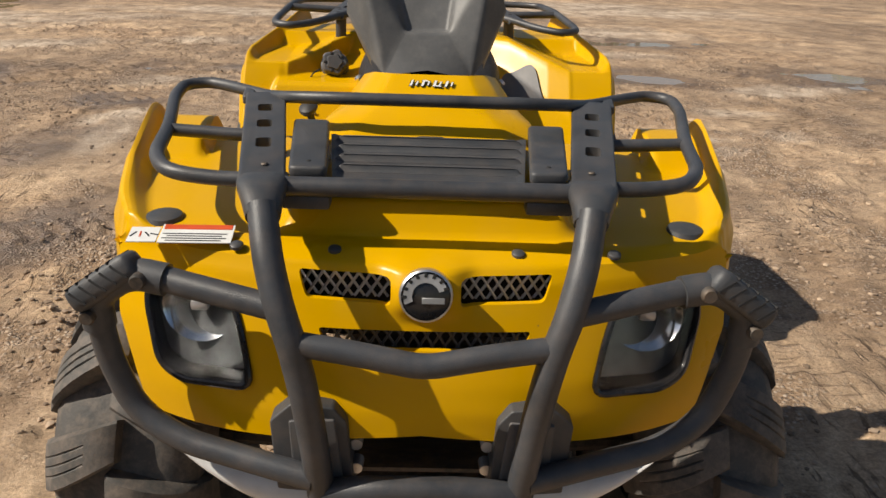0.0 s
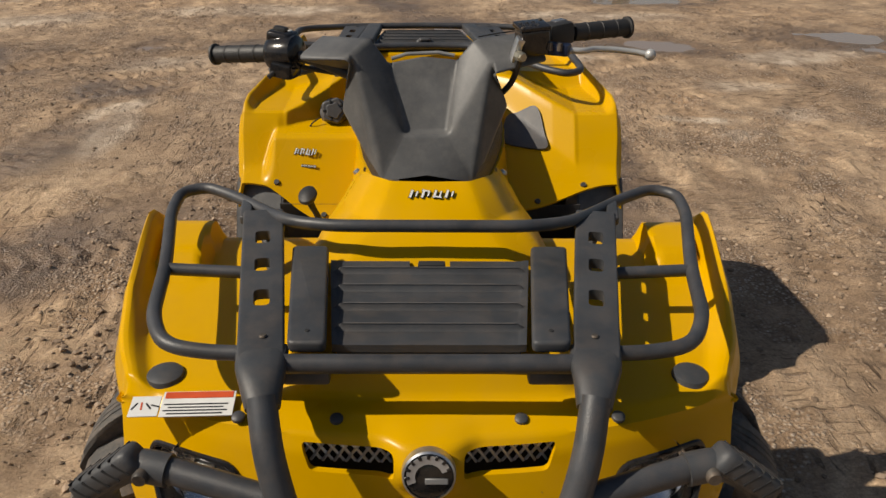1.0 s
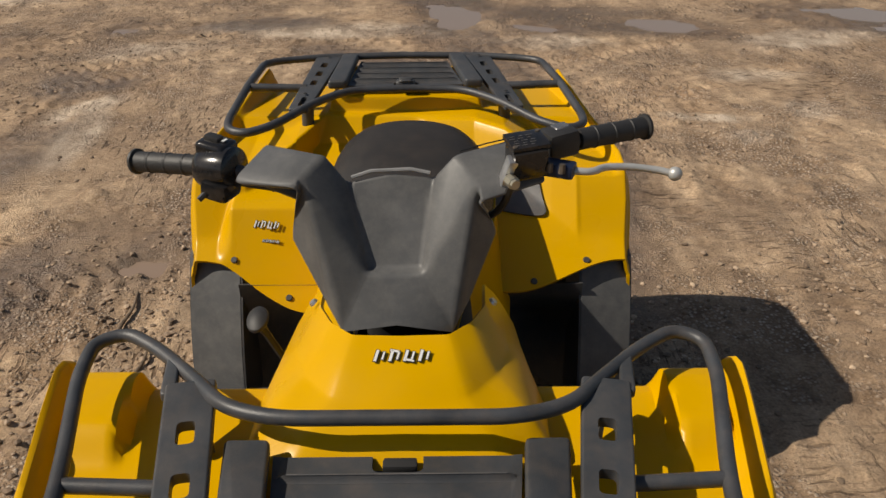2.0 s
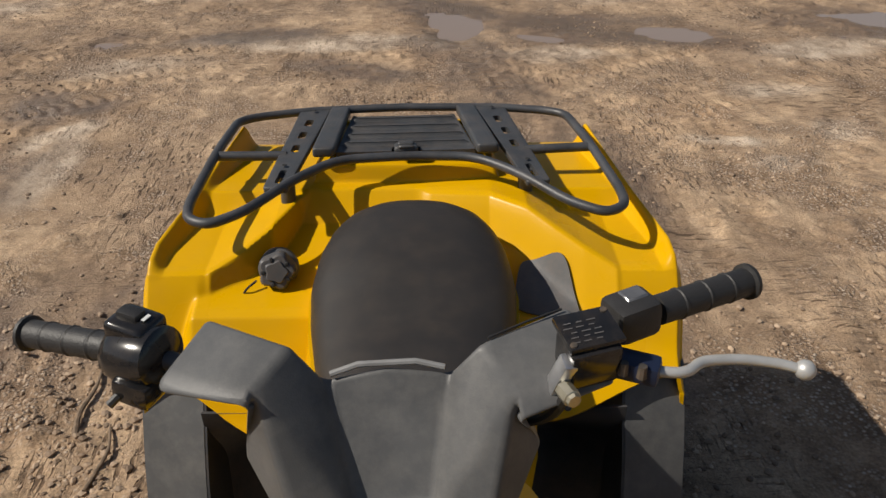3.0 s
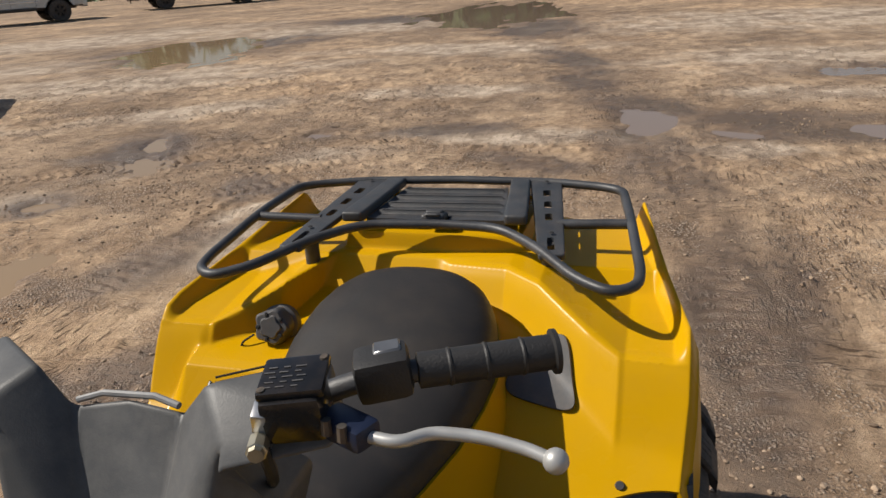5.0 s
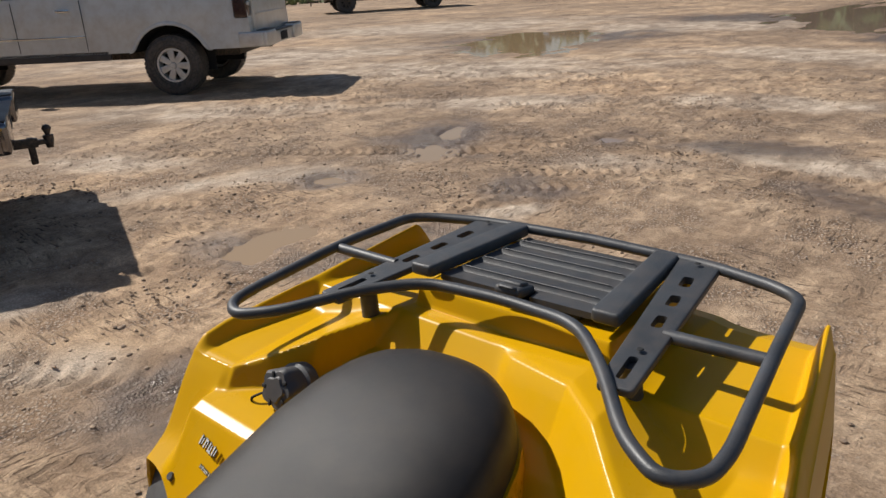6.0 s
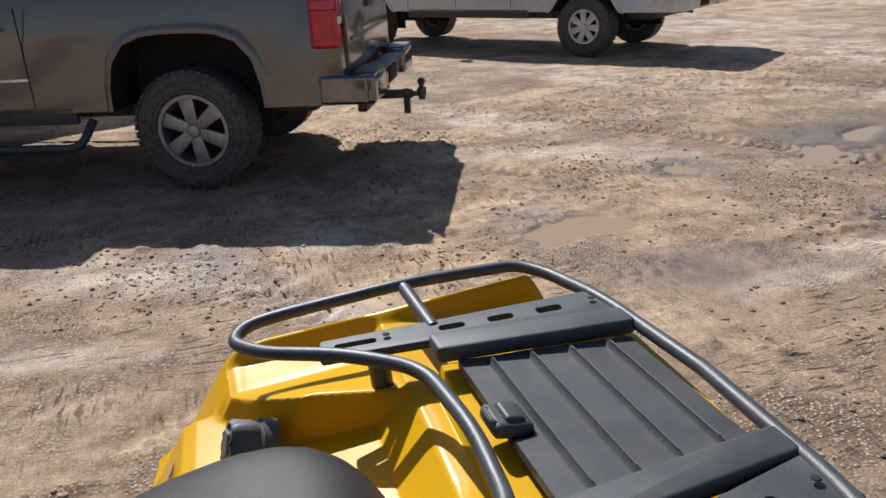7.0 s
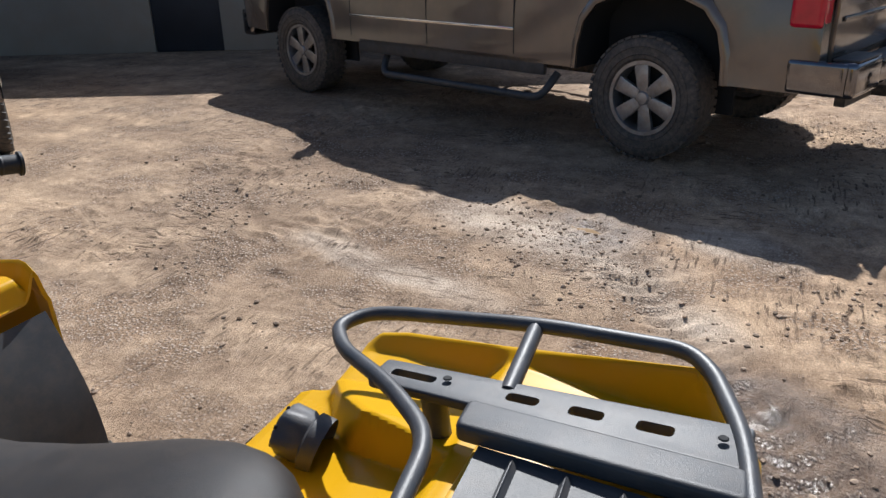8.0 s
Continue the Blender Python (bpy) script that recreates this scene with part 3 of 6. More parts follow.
it = np.array([[v.index for v in f.verts] for f in ico.faces])
ico.free()
jit = 1 + 0.35 * (rng.random((len(sx), len(iv), 1)) - 0.5)
sq = np.stack([0.8 + 0.5 * rng.random(len(sx)), 0.8 + 0.5 * rng.random(len(sx)), 0.45 + 0.35 * rng.random(len(sx))], 1)
sv = iv[None] * jit * sq[:, None, :] * rad[:, None, None] + np.stack([sx, sy, sz + rad * 0.25], 1)[:, None, :]
sf = it[None] + (np.arange(len(sx)) * len(iv))[:, None, None]
sme = bpy.data.meshes.new("gravel")
sme.from_pydata(sv.reshape(-1, 3).tolist(), [], sf.reshape(-1, 3).tolist())
sme.materials.append(stone)
tagged(new("gravel", sme), "loose small stones and crumbs scattered over the dirt", "gravel", kind="stuff")


# ---- parked pickups ----
def wheel_mesh_tyre(r, w, rim_r):
    prof = [(rim_r, -w * 0.42), (rim_r + 0.02, -w * 0.5), (r - 0.06, -w * 0.52), (r - 0.02, -w * 0.47), (r, -w * 0.36), (r, w * 0.36),
            (r - 0.02, w * 0.47), (r - 0.06, w * 0.52), (rim_r + 0.02, w * 0.5), (rim_r, w * 0.42), (rim_r - 0.01, 0), (rim_r, -w * 0.42)]
    return lathe(prof, 40, "x")


def truck_wheel(parent, at, r, w, rim_r, spokes, side, rim_mat):
    tyre = part("wheel", wheel_mesh_tyre(r, w, rim_r), rubber, parent, "black all-terrain tyre on an alloy rim")
    tyre.location = at
    ring = lathe([(rim_r + 0.004, w * 0.40), (rim_r + 0.004, w * 0.46), (rim_r - 0.022, w * 0.46), (rim_r - 0.035, w * 0.3), (rim_r - 0.03, -w * 0.3),
                  (rim_r + 0.002, -w * 0.4)], 40, "x")
    if side < 0:
        ring.transform(Matrix.Scale(-1, 4, (1, 0, 0)))
    part("rim", ring, rim_mat, tyre)
    disc = lathe([(0.0, w * 0.05), (rim_r - 0.03, w * 0.02), (rim_r - 0.03, 0), (0, 0)], 32, "x")
    if side < 0:
        disc.transform(Matrix.Scale(-1, 4, (1, 0, 0)))
    part("brake_disc", disc, liner, tyre)
    for k in range(spokes):
        a = 360 / spokes * k + 8
        sp = rbox((0.035, rim_r * 0.31, rim_r - 0.05), (side * w * 0.34, 0, rim_r * 0.52), 0.012, 2, taper=(1, 1.45))
        sp.transform(Matrix.Rotation(radians(a), 4, "X"))
        part("spoke", sp, rim_mat, tyre)
    blocks = bmesh.new()
    for k in range(44):
        for lean in (-1, 1):
            one = bmesh.ops.create_cube(blocks, size=1)["verts"]
            m = Matrix.Rotation(radians(360 / 44 * (k + 0.5 * (lean > 0))), 4, "X") @ pose(lean * w * 0.33, 0, r - 0.006, 0, 0, 18 * lean) @ Matrix.Diagonal((w * 0.32, 0.042, 0.016, 1))
            bmesh.ops.transform(blocks, matrix=m, verts=one)
    tagged(part("tread", blocks, rubber, tyre), kind="stuff")
    for rad in (r - 0.075, rim_r + 0.045):
        bead = lathe([(rad - 0.004, w * 0.50), (rad, w * 0.535), (rad + 0.004, w * 0.50)], 40, "x")
        if side < 0:
            bead.transform(Matrix.Scale(-1, 4, (1, 0, 0)))
        part("sidewall_bead", bead, rubber, tyre)
    for k in range(spokes):
        nut = lathe([(0.0, w * 0.43), (0.011, w * 0.43), (0.013, w * 0.36)], 8, "x")
        nut.transform(Matrix.Rotation(radians(360 / spokes * k + 38), 4, "X") @ pose(0, 0, rim_r * 0.24))
        if side < 0:
            nut.transform(Matrix.Scale(-1, 4, (1, 0, 0)))
        part("wheel_nut", nut, rim_mat, tyre)
    hub = lathe([(0.0, w * 0.48), (rim_r * 0.16, w * 0.46), (rim_r * 0.20, w * 0.40), (rim_r * 0.34, w * 0.36), (rim_r * 0.36, w * 0.2)], 20, "x")
    if side < 0:
        hub.transform(Matrix.Scale(-1, 4, (1, 0, 0)))
    part("hub_cap", hub, rim_mat, tyre)


def arch(cy, cz, r, base, n=14, squared=0.0, tall=1.0):
    """The opening of a wheel arch as (y, z) points from front to back."""
    out = [(cy - r, base)]
    for k in range(n + 1):
        a = math.pi * (1 - k / n)
        c, s = math.cos(a), math.sin(a)
        if squared:
            q = (abs(c) ** (2 + squared * 2) + abs(s) ** (2 + squared * 2)) ** (-1 / (2 + squared * 2))
            c, s = c * q, s * q
        out.append((cy + r * c, max(base, cz + r * s * tall)))
    return out + [(cy + r, base)]


def pickup(name, at, rz, paint, label, wheelbase=3.9, r=0.42, rim_r=0.25, spokes=6, squared=0.6, hitch=True, chrome_bumper=True, rim_mat=alloy, steps_on=True,
           scale=1.0, tall=1.0, rail=1.42, lamp_mat=red_lens):
    """A four-door pickup, rear axle at the origin, its tail towards +y."""
    t = thing(name, at, label, "pickup truck", rz)
    hub = r + 0.01
    base, drop = 0.60, rail - 1.42
    f = -wheelbase
    prof = [(f - 0.95, 0.62), (f - 1.0, 1.0), (f - 0.9, 1.18 + drop * 0.6), (f + 0.55, rail - 0.09), (-1.05, rail - 0.04), (0.84, rail - 0.010), (0.93, rail - 0.030), (1.00, rail - 0.065), (1.06, rail - 0.125), (1.10, rail - 0.210), (1.125, rail - 0.34), (1.145, 0.66), (1.05, base)]
    low = arch(0, hub, r + 0.135, base, squared=squared, tall=tall)[::-1] + arch(f, hub, r + 0.135, base, squared=squared, tall=tall)[::-1]
    body = prism(prof + low, 1.96, "x", 0.05, -0.98)
    body = cut(body, [rbox((1.62, 2.0, 0.5), (0, 0.06, rail + 0.05), 0.02), rbox((1.62, 1.75, 0.5), (0, -2.15, rail + 0.03), 0.02)])
    for v in body.verts:
        v.co.x *= 1 - 0.085 * blend(v.co.z, 1.0, 1.38)
    part("body", body, paint, t)
    for cy, tag in ((0, "rear"), (f, "front")):
        for sx in (-1, 1):
            arc_pts = arch(cy, hub, r + 0.130, base, squared=squared, tall=tall)
            arc_out = arch(cy, hub, r + 0.205, base, squared=squared, tall=tall)
            strip = sheet(lambda u, v: (sx * (0.05 + 0.92 * u), arc_pts[v][0], arc_pts[v][1]), (0, 1), range(len(arc_pts)), 0.004)
            part("wheel_arch_liner", strip, liner, t)
            part("wheel_well", rbox((0.03, 2 * r + 0.16, r + 0.34), (sx * 0.62, cy, hub + r * 0.5 + 0.06), 0.01), liner, t)
            def flare(u, v, sx=sx, a=arc_pts, b=arc_out):
                y, z = a[v][0] + (b[v][0] - a[v][0]) * u, a[v][1] + (b[v][1] - a[v][1]) * u
                return (sx * (0.974 + 0.024 * math.sin(math.pi * min(1.0, 0.30 + u)) ** 0.7 * (1 - 0.085 * blend(z, 1.0, 1.38))), y, z)
            part("wheel_flare", sheet(flare, (0, 0.1, 0.3, 0.5, 0.7, 0.72), range(len(arc_pts)), 0.012), paint, t)
    # greenhouse
    roof = 1.93
    cab = prism([(f + 0.60, 1.33), (f + 1.25, roof - 0.04), (f + 1.55, roof), (-1.55, roof), (-1.18, roof - 0.06), (-1.08, 1.38)], 1.84, "x", 0.06, -0.92)
    for v in cab.verts:
        k = (v.co.z - 1.33) / 0.6
        v.co.x *= 1 - 0.16 * max(0, k)
        v.co.z += drop
    part("cab", cab, paint, t)
    for sx in (-1, 1):
        for a, b in ((f + 1.28, -2.18), (-2.06, -1.28)):
            def pane(u, v, sx=sx, a=a, b=b):
                z = 1.43 + 0.40 * v
                lean = 0.92 * (1 - 0.16 * (z - 1.33) / 0.6) + 0.006
                y0 = a + (0.05 - 0.35 * (1 - v) if a < -2.2 else 0)
                return (sx * lean, y0 + (b - y0) * u, z + drop)
            part("side_window", sheet(pane, steps(0, 1, 2), steps(0, 1, 2), 0.004), dark_glass, t)
        part("side_mirror", rbox((0.16, 0.09, 0.24), (sx * 1.08, f + 1.15, 1.47 + drop), 0.03), black_plastic, t)
        part("mirror_arm", tube([(sx * 0.93, f + 1.15, 1.40 + drop), (sx * 1.06, f + 1.15, 1.42 + drop)], 0.02, 8), black_plastic, t)
        for yy in (-1.15, -2.12, f + 0.85):
            part("door_gap", rbox((0.006, 0.010, 0.66 + drop), (sx * 0.979, yy, 0.98 + drop / 2), 0.001, 1), liner, t)
        part("door_handle", rbox((0.03, 0.2, 0.035), (sx * 0.99, -1.4, 1.18 + drop * 0.7), 0.01), chrome, t)
        part("door_handle", rbox((0.03, 0.2, 0.035), (sx * 0.99, -2.4, 1.18 + drop * 0.7), 0.01), chrome, t)
        part("chrome_strip", rbox((0.012, 2.0, 0.022), (sx * 0.983, -2.15, 0.84), 0.004), chrome, t)
        part("rocker_panel", rbox((0.05, 2.2, 0.14), (sx * 0.955, -1.95, 0.58), 0.02), black_plastic, t)
        if steps_on:
            part("side_step", tube(fillet([(sx * 0.86, -0.80, 0.52), (sx * 1.0, -0.86, 0.34), (sx * 1.0, -2.7, 0.34), (sx * 0.86, -2.76, 0.52)], 0.1), 0.032, 10), black_plastic, t)
        lens = part("tail_light", rbox((0.15, 0.20, 0.34), (sx * 0.905, 1.030, 1.150), 0.035, 3), lamp_mat, t, "plastic tail light")
        part("reverse_lens", rbox((0.10, 0.05, 0.05), (sx * 0.915, 1.113, 1.165), 0.010), white_print, lens)
        part("lens_rib", rbox((0.153, 0.19, 0.008), (sx * 0.906, 1.034, 1.235), 0.003, 1), smoked_lens, lens)
        part("headlight", rbox((0.34, 0.10, 0.20), (sx * 0.76, f - 0.95, 1.0), 0.03), clear, t)
    part("windscreen", sheet(lambda u, v: ((u - 0.5) * (1.55 - 0.2 * v), f + 0.68 + 0.52 * v, 1.42 + drop + 0.41 * v), steps(0, 1, 4), steps(0, 1, 2), 0.004), dark_glass, t)
    part("rear_window", sheet(lambda u, v: ((u - 0.5) * (1.5 - 0.15 * v), -1.065 - 0.10 * v, 1.47 + drop + 0.34 * v), steps(0, 1, 4), steps(0, 1, 2), 0.004), dark_glass, t)
    part("tailgate", rbox((1.66, 0.03, 0.59 + drop), (0, 1.145, 1.045 + drop / 2), 0.012), paint, t)
    part("tailgate_handle", rbox((0.26, 0.03, 0.07), (0, 1.168, 1.21 + drop), 0.01), black_plastic, t)
    part("tailgate_ridge", rbox((1.5, 0.012, 0.03), (0, 1.172, 1.02), 0.005), paint, t)
    bumper_mat = dark_chrome if chrome_bumper else silver_plate
    for sx in (-1, 1):
        end = part("rear_bumper_end", rbox((0.48, 0.16, 0.21), (sx * 0.72, 1.27, 0.70), 0.035, 3), bumper_mat, t, "bright metal bumper corner")
        part("bumper_return", rbox((0.06, 0.34, 0.20), (sx * 0.955, 1.13, 0.70), 0.025, 3), bumper_mat, end)
        part("step_pad", rbox((0.40, 0.15, 0.012), (sx * 0.72, 1.27, 0.81), 0.004), black_plastic, end)
    part("rear_bumper", rbox((0.98, 0.11, 0.17), (0, 1.26, 0.68), 0.03, 3), bumper_mat, t)
    part("bumper_step", rbox((0.9, 0.14, 0.014), (0, 1.27, 0.772), 0.004), black_plastic, t)
    part("bumper_plate_recess", rbox((0.34, 0.012, 0.12), (0, 1.318, 0.68), 0.004), liner, t)
    part("front_bumper", rbox((1.9, 0.2, 0.28), (0, f - 1.02, 0.66), 0.05, 3), bumper_mat, t)
    part("radiator_grille", rbox((1.1, 0.05, 0.32), (0, f - 0.985, 1.0), 0.02), chrome, t)
    part("chassis_frame", rbox((1.0, wheelbase + 1.6, 0.16), (0, f / 2, 0.55), 0.03), dark_steel, t)
    part("rear_axle", tube([(-0.75, 0, hub), (0.75, 0, hub)], 0.05, 10), dark_steel, t)
    part("differential", lathe([(0.0, -0.17), (0.1, -0.14), (0.17, 0), (0.1, 0.14), (0.0, 0.17)], 16, "y"), dark_steel, t).location = (0, 0, hub)
    part("front_axle", tube([(-0.75, f, hub), (0.75, f, hub)], 0.05, 10), dark_steel, t)
    part("exhaust", tube(fillet([(-0.5, -1.5, 0.5), (-0.5, 0.4, 0.55), (-0.75, 0.9, 0.5)], 0.15), 0.045, 10), dark_steel, t)
    if hitch:
        bar = part("hitch_bar", rbox((0.065, 0.30, 0.065), (0, 1.32, 0.50), 0.008), dark_steel, t, "black steel tow hitch")
        part("hitch_drop", rbox((0.06, 0.05, 0.20), (0, 1.42, 0.44), 0.010), dark_steel, bar)
        part("ball_mount", rbox((0.065, 0.16, 0.035), (0, 1.49, 0.50), 0.008), dark_steel, bar)
        ball = lathe([(0.0, 0.09), (0.018, 0.085), (0.027, 0.065), (0.018, 0.043), (0.014, 0.03), (0.03, 0.025), (0.03, 0.0), (0.02, -0.05), (0.0, -0.05)], 16)
        ball.transform(pose(0, 1.545, 0.515) @ Matrix.Scale(1.25, 4))
        part("hitch_ball", ball, dark_steel, bar)
        part("receiver", rbox((1.1, 0.07, 0.07), (0, 1.16, 0.50), 0.01), dark_steel, t)
    for sx in (-1, 1):
        for yy in (0, f):
            truck_wheel(t, (sx * 0.845, yy, hub), r, 0.27, rim_r, spokes, sx, rim_mat)
    t.scale = (scale,) * 3
    return t


def from_hub(x, y, rz, side=0.960, scale=1.0):
    """The origin of a pickup whose near rear wheel stands at x, y."""
    a = radians(rz)
    return (x - side * scale * math.cos(a), y - side * scale * math.sin(a), 0)


pickup("pickup_truck", from_hub(-4.95, 0.18, -22), -22, bronze_paint, "dusty bronze-brown four-door pickup parked on the dirt", wheelbase=4.0, r=0.43, rim_r=0.258, tall=1.22, squared=0.8, rail=1.44, rim_mat=dusty_alloy)
pickup("pickup_truck", from_hub(-9.78, 5.66, -53, scale=1.08), -53, white_paint, "older dusty white pickup with a dented bright rear bumper", r=0.40, rim_r=0.225, squared=0.0,
       spokes=7, lamp_mat=smoked_lens, hitch=False, chrome_bumper=False, rim_mat=silver_plate, steps_on=False, scale=1.08)
pickup("pickup_truck", (-25.8, 23.4, 0), 146, white_paint, "white pickup parked far off at the yard's edge", r=0.42, rim_r=0.23, squared=0.0, hitch=True, chrome_bumper=False,
       rim_mat=dark_steel, steps_on=False, scale=1.0)
pickup("pickup_truck", (-22.6, 32.7, 0), 136, liner, "dark pickup parked far off at the yard's edge", r=0.42, rim_r=0.23, squared=0.0, hitch=True, chrome_bumper=False,
       rim_mat=dark_steel, steps_on=False, scale=1.0)


# ---- the quad bike ----
bike = new("quad_bike")
bike.empty_display_size = 0.1
bike.matrix_world = pose(0, -0.95, 0, 0, 0, -0.95) @ pose(0, 0.95, 0)
tagged(bike, "yellow utility quad bike with black racks and muddy tyres", "quad bike")

# front body: (run, y, z) from the fender's rear edge over the bonnet and down the nose, and half its width
NOSE = [(0.00, -0.435, 0.846), (0.05, -0.455, 0.862), (0.10, -0.475, 0.864), (0.36, -0.70, 0.850), (0.55, -0.885, 0.838), (0.66, -0.968, 0.832), (0.70, -1.002, 0.820),
        (0.735, -1.016, 0.800), (0.80, -1.034, 0.745), (0.90, -1.061, 0.665), (0.95, -1.070, 0.630), (1.00, -1.073, 0.595)]
NOSE_W = [(0.00, 0.556), (0.10, 0.560), (0.36, 0.524), (0.55, 0.474), (0.66, 0.451), (0.735, 0.452), (0.85, 0.452), (1.0, 0.415)]


def nose(s, v):
    """The front shell; s runs over the width (beyond 1 it turns back), v along the run."""
    y, z = track_at(NOSE, v)
    w = track_at(NOSE_W, v)[0]
    a, sg = abs(s), (1 if s >= 0 else -1)
    e = min(a, 1.0)
    x = e * w
    face = blend(v, 0.62, 0.74)
    top = 1 - face
    y += face * 0.115 * e ** 2.6 + top * blend(v, 0.45, 0.66) * 0.06 * e ** 2.5
    # outer lip, highest at the rear, with a raised pad and a groove inside it
    lip = 1 - blend(v, 0.10, 0.60)
    z += top * (0.016 + 0.044 * lip) * blend(x, w - 0.062, w - 0.026)
    pad_rise = blend(x, 0.400, 0.418) * (1 - blend(x, w - 0.062, w - 0.050)) * (1 - blend(v, 0.20, 0.28)) * blend(v, 0.005, 0.03)
    z += top * 0.036 * pad_rise
    z -= top * (0.026 * (1 - blend(v, 0.25, 0.50)) * blend(x, w - 0.030, w - 0.010) ** 2 + 0.050 * blend(x, w - 0.018, w))
    # raised bonnet in the middle, badge boss
    z += top * 0.046 * (1 - blend(x, 0.185, 0.225)) * blend(v, 0.12, 0.2) * (1 - blend(v, 0.57, 0.625))
    z -= face * 0.035 * blend(v, 0.88, 1.0) * e
    boss = math.exp(-((x / 0.052) ** 4)) * math.exp(-(((v - 0.725) / 0.055) ** 4))
    y -= 0.026 * boss
    if a > 1:
        u = (a - 1) / 0.12
        x = w * (1 + 0.01 * u)
        y += face * 0.15 * u
        z -= top * 0.11 * u
    return (sg * x, y, z)


us = sorted({*steps(-1.12, 1.12, 150), *[sg * q for sg in (-1, 1) for q in (0.83, 0.86, 0.89, 0.92, 0.94, 0.955, 0.97, 0.98, 0.99, 1.0)]})
shell = sheet(nose, us, sorted({*steps(0, 1, 110), 0.005, 0.012, 0.024, 0.20, 0.21, 0.22, 0.24, 0.26, 0.28}), 0.009)
lamp_outline = [(0.236, 0.650), (0.345, 0.642), (0.380, 0.656), (0.402, 0.735), (0.396, 0.768), (0.268, 0.768), (0.252, 0.722)]
cutters = []
for sg in (-1, 1):
    cutters.append(prism(round_outline([(sg * a, b) for a, b in lamp_outline], 0.02), 0.35, "y", 0, -1.2))
    cutters.append(prism(round_outline([(sg * a, b) for a, b in ((0.047, 0.773), (0.162, 0.775), (0.174, 0.811), (0.047, 0.809))], 0.008), 0.22, "y", 0, -1.15))
cutters.append(prism(round_outline([(-0.145, 0.738), (0.145, 0.738), (0.135, 0.712), (-0.135, 0.712)], 0.006), 0.22, "y", 0, -1.15))
front_body = part("front_body", cut(shell, cutters), yellow, bike, "glossy yellow plastic front fenders and nose")
part("air_intake", rbox((0.36, 0.02, 0.13), (0, -0.955, 0.755), 0.01), liner, front_body)

for sg in (-1, 1):
    # headlight: housing, bulb shield, bezel and lens
    def lens_y(x, z):
        e = min(1, abs(x) / 0.446)
        return -1.014 + 0.115 * e ** 2.6 - 0.34 * (0.80 - z)

    wide = round_outline([(sg * (0.322 + (a - 0.322) * 1.06), 0.708 + (b - 0.708) * 1.08) for a, b in lamp_outline], 0.02)
    cup = bmesh.new()
    cup.faces.new([cup.verts.new((x, lens_y(x, z) + 0.026, z)) for x, z in wide])
    bmesh.ops.recalc_face_normals(cup, faces=cup.faces)
    cup.normal_update()
    bmesh.ops.solidify(cup, geom=list(cup.faces), thickness=0.004)
    lamp = part("headlight", cup, lamp_grey, bike, "clear headlight with a grey housing in a black bezel")
    part("bulb_shield", rbox((0.026, 0.02, 0.016), (sg * 0.318, -0.975, 0.742), 0.006), lamp_silver, lamp)
    bowl_ring = lathe([(0.014, 0.022), (0.034, 0.010), (0.050, -0.006), (0.054, -0.010)], 28, "y")
    bowl_ring.transform(pose(sg * 0.318, -0.965, 0.738, -14, 0, 0))
    part("reflector", bowl_ring, chrome, lamp)
    for k in range(5):
        part("reflector_flute", rbox((0.0035, 0.004, 0.085), (sg * (0.262 + 0.026 * k), -0.968 + 0.012 * k, 0.700), 0.001, 1, (-14, 0, 0)), lamp_silver, lamp)
    rim = [(sg * a, b) for a, b in lamp_outline]
    ro = round_outline(rim, 0.02)
    bez = tube([(x, lens_y(x, z) - 0.004, z) for x, z in ro], 0.005, 8, closed=True)
    part("bezel", bez, gloss_black, lamp)
    def wall(u, v):
        x, z = ro[int(u) % len(ro)]
        return (0.322 * sg + (x - 0.322 * sg) * (0.985 - 0.03 * v), lens_y(x, z) - 0.003 + 0.034 * v, 0.708 + (z - 0.708) * (0.98 - 0.04 * v))
    part("bezel_wall", sheet(wall, range(len(ro) + 1), (0.0, 0.5, 1.0), 0.004), gloss_black, lamp)
    lb = bmesh.new()
    lb.faces.new([lb.verts.new((x, lens_y(x, z) - 0.002, z)) for x, z in ro])
    bmesh.ops.recalc_face_normals(lb, faces=lb.faces)
    lb.normal_update()
    bmesh.ops.solidify(lb, geom=list(lb.faces), thickness=0.003)
    glass = part("lens", lb, clear, lamp)
    glass.visible_shadow = False

# grille lattice behind the openings
for sg in (-1, 1):
    g = bmesh.new()
    for k in range(8):
        x0 = 0.036 + k * 0.0165
        for d in (-1, 1):
            tube([(sg * x0, -0.990 + (x0 / 0.41) ** 2.6 * 0.1, 0.767 if d > 0 else 0.812), (sg * (x0 + 0.030), -0.990 + (x0 / 0.41) ** 2.6 * 0.1, 0.812 if d > 0 else 0.767)], 0.0022, 6, g)
    part("grille_mesh", g, silver_plate, front_body)
g = bmesh.new()
for k in range(17):
    x0 = -0.150 + k * 0.0175
    for d in (-1, 1):
        tube([(x0, -1.025, 0.704 if d > 0 else 0.746), (x0 + 0.025, -1.025, 0.746 if d > 0 else 0.704)], 0.0022, 6, g)
part("grille_mesh", g, tube_black, front_body)

# round badge: dark disc, bright toothed arc, plain bar
badge = part("badge", lathe([(0.0, -0.009), (0.030, -0.009), (0.033, -0.007), (0.0335, 0.010), (0, 0.010)], 40, "y"), gloss_black, bike, "round dark badge with a bright toothed arc")
badge.matrix_local = pose(0, -1.046, 0.797, -14, 0, 0)
part("badge_rim", lathe([(0.0325, -0.010), (0.0352, -0.008), (0.0358, 0.006), (0.0335, 0.006)], 40, "y"), alloy, badge)
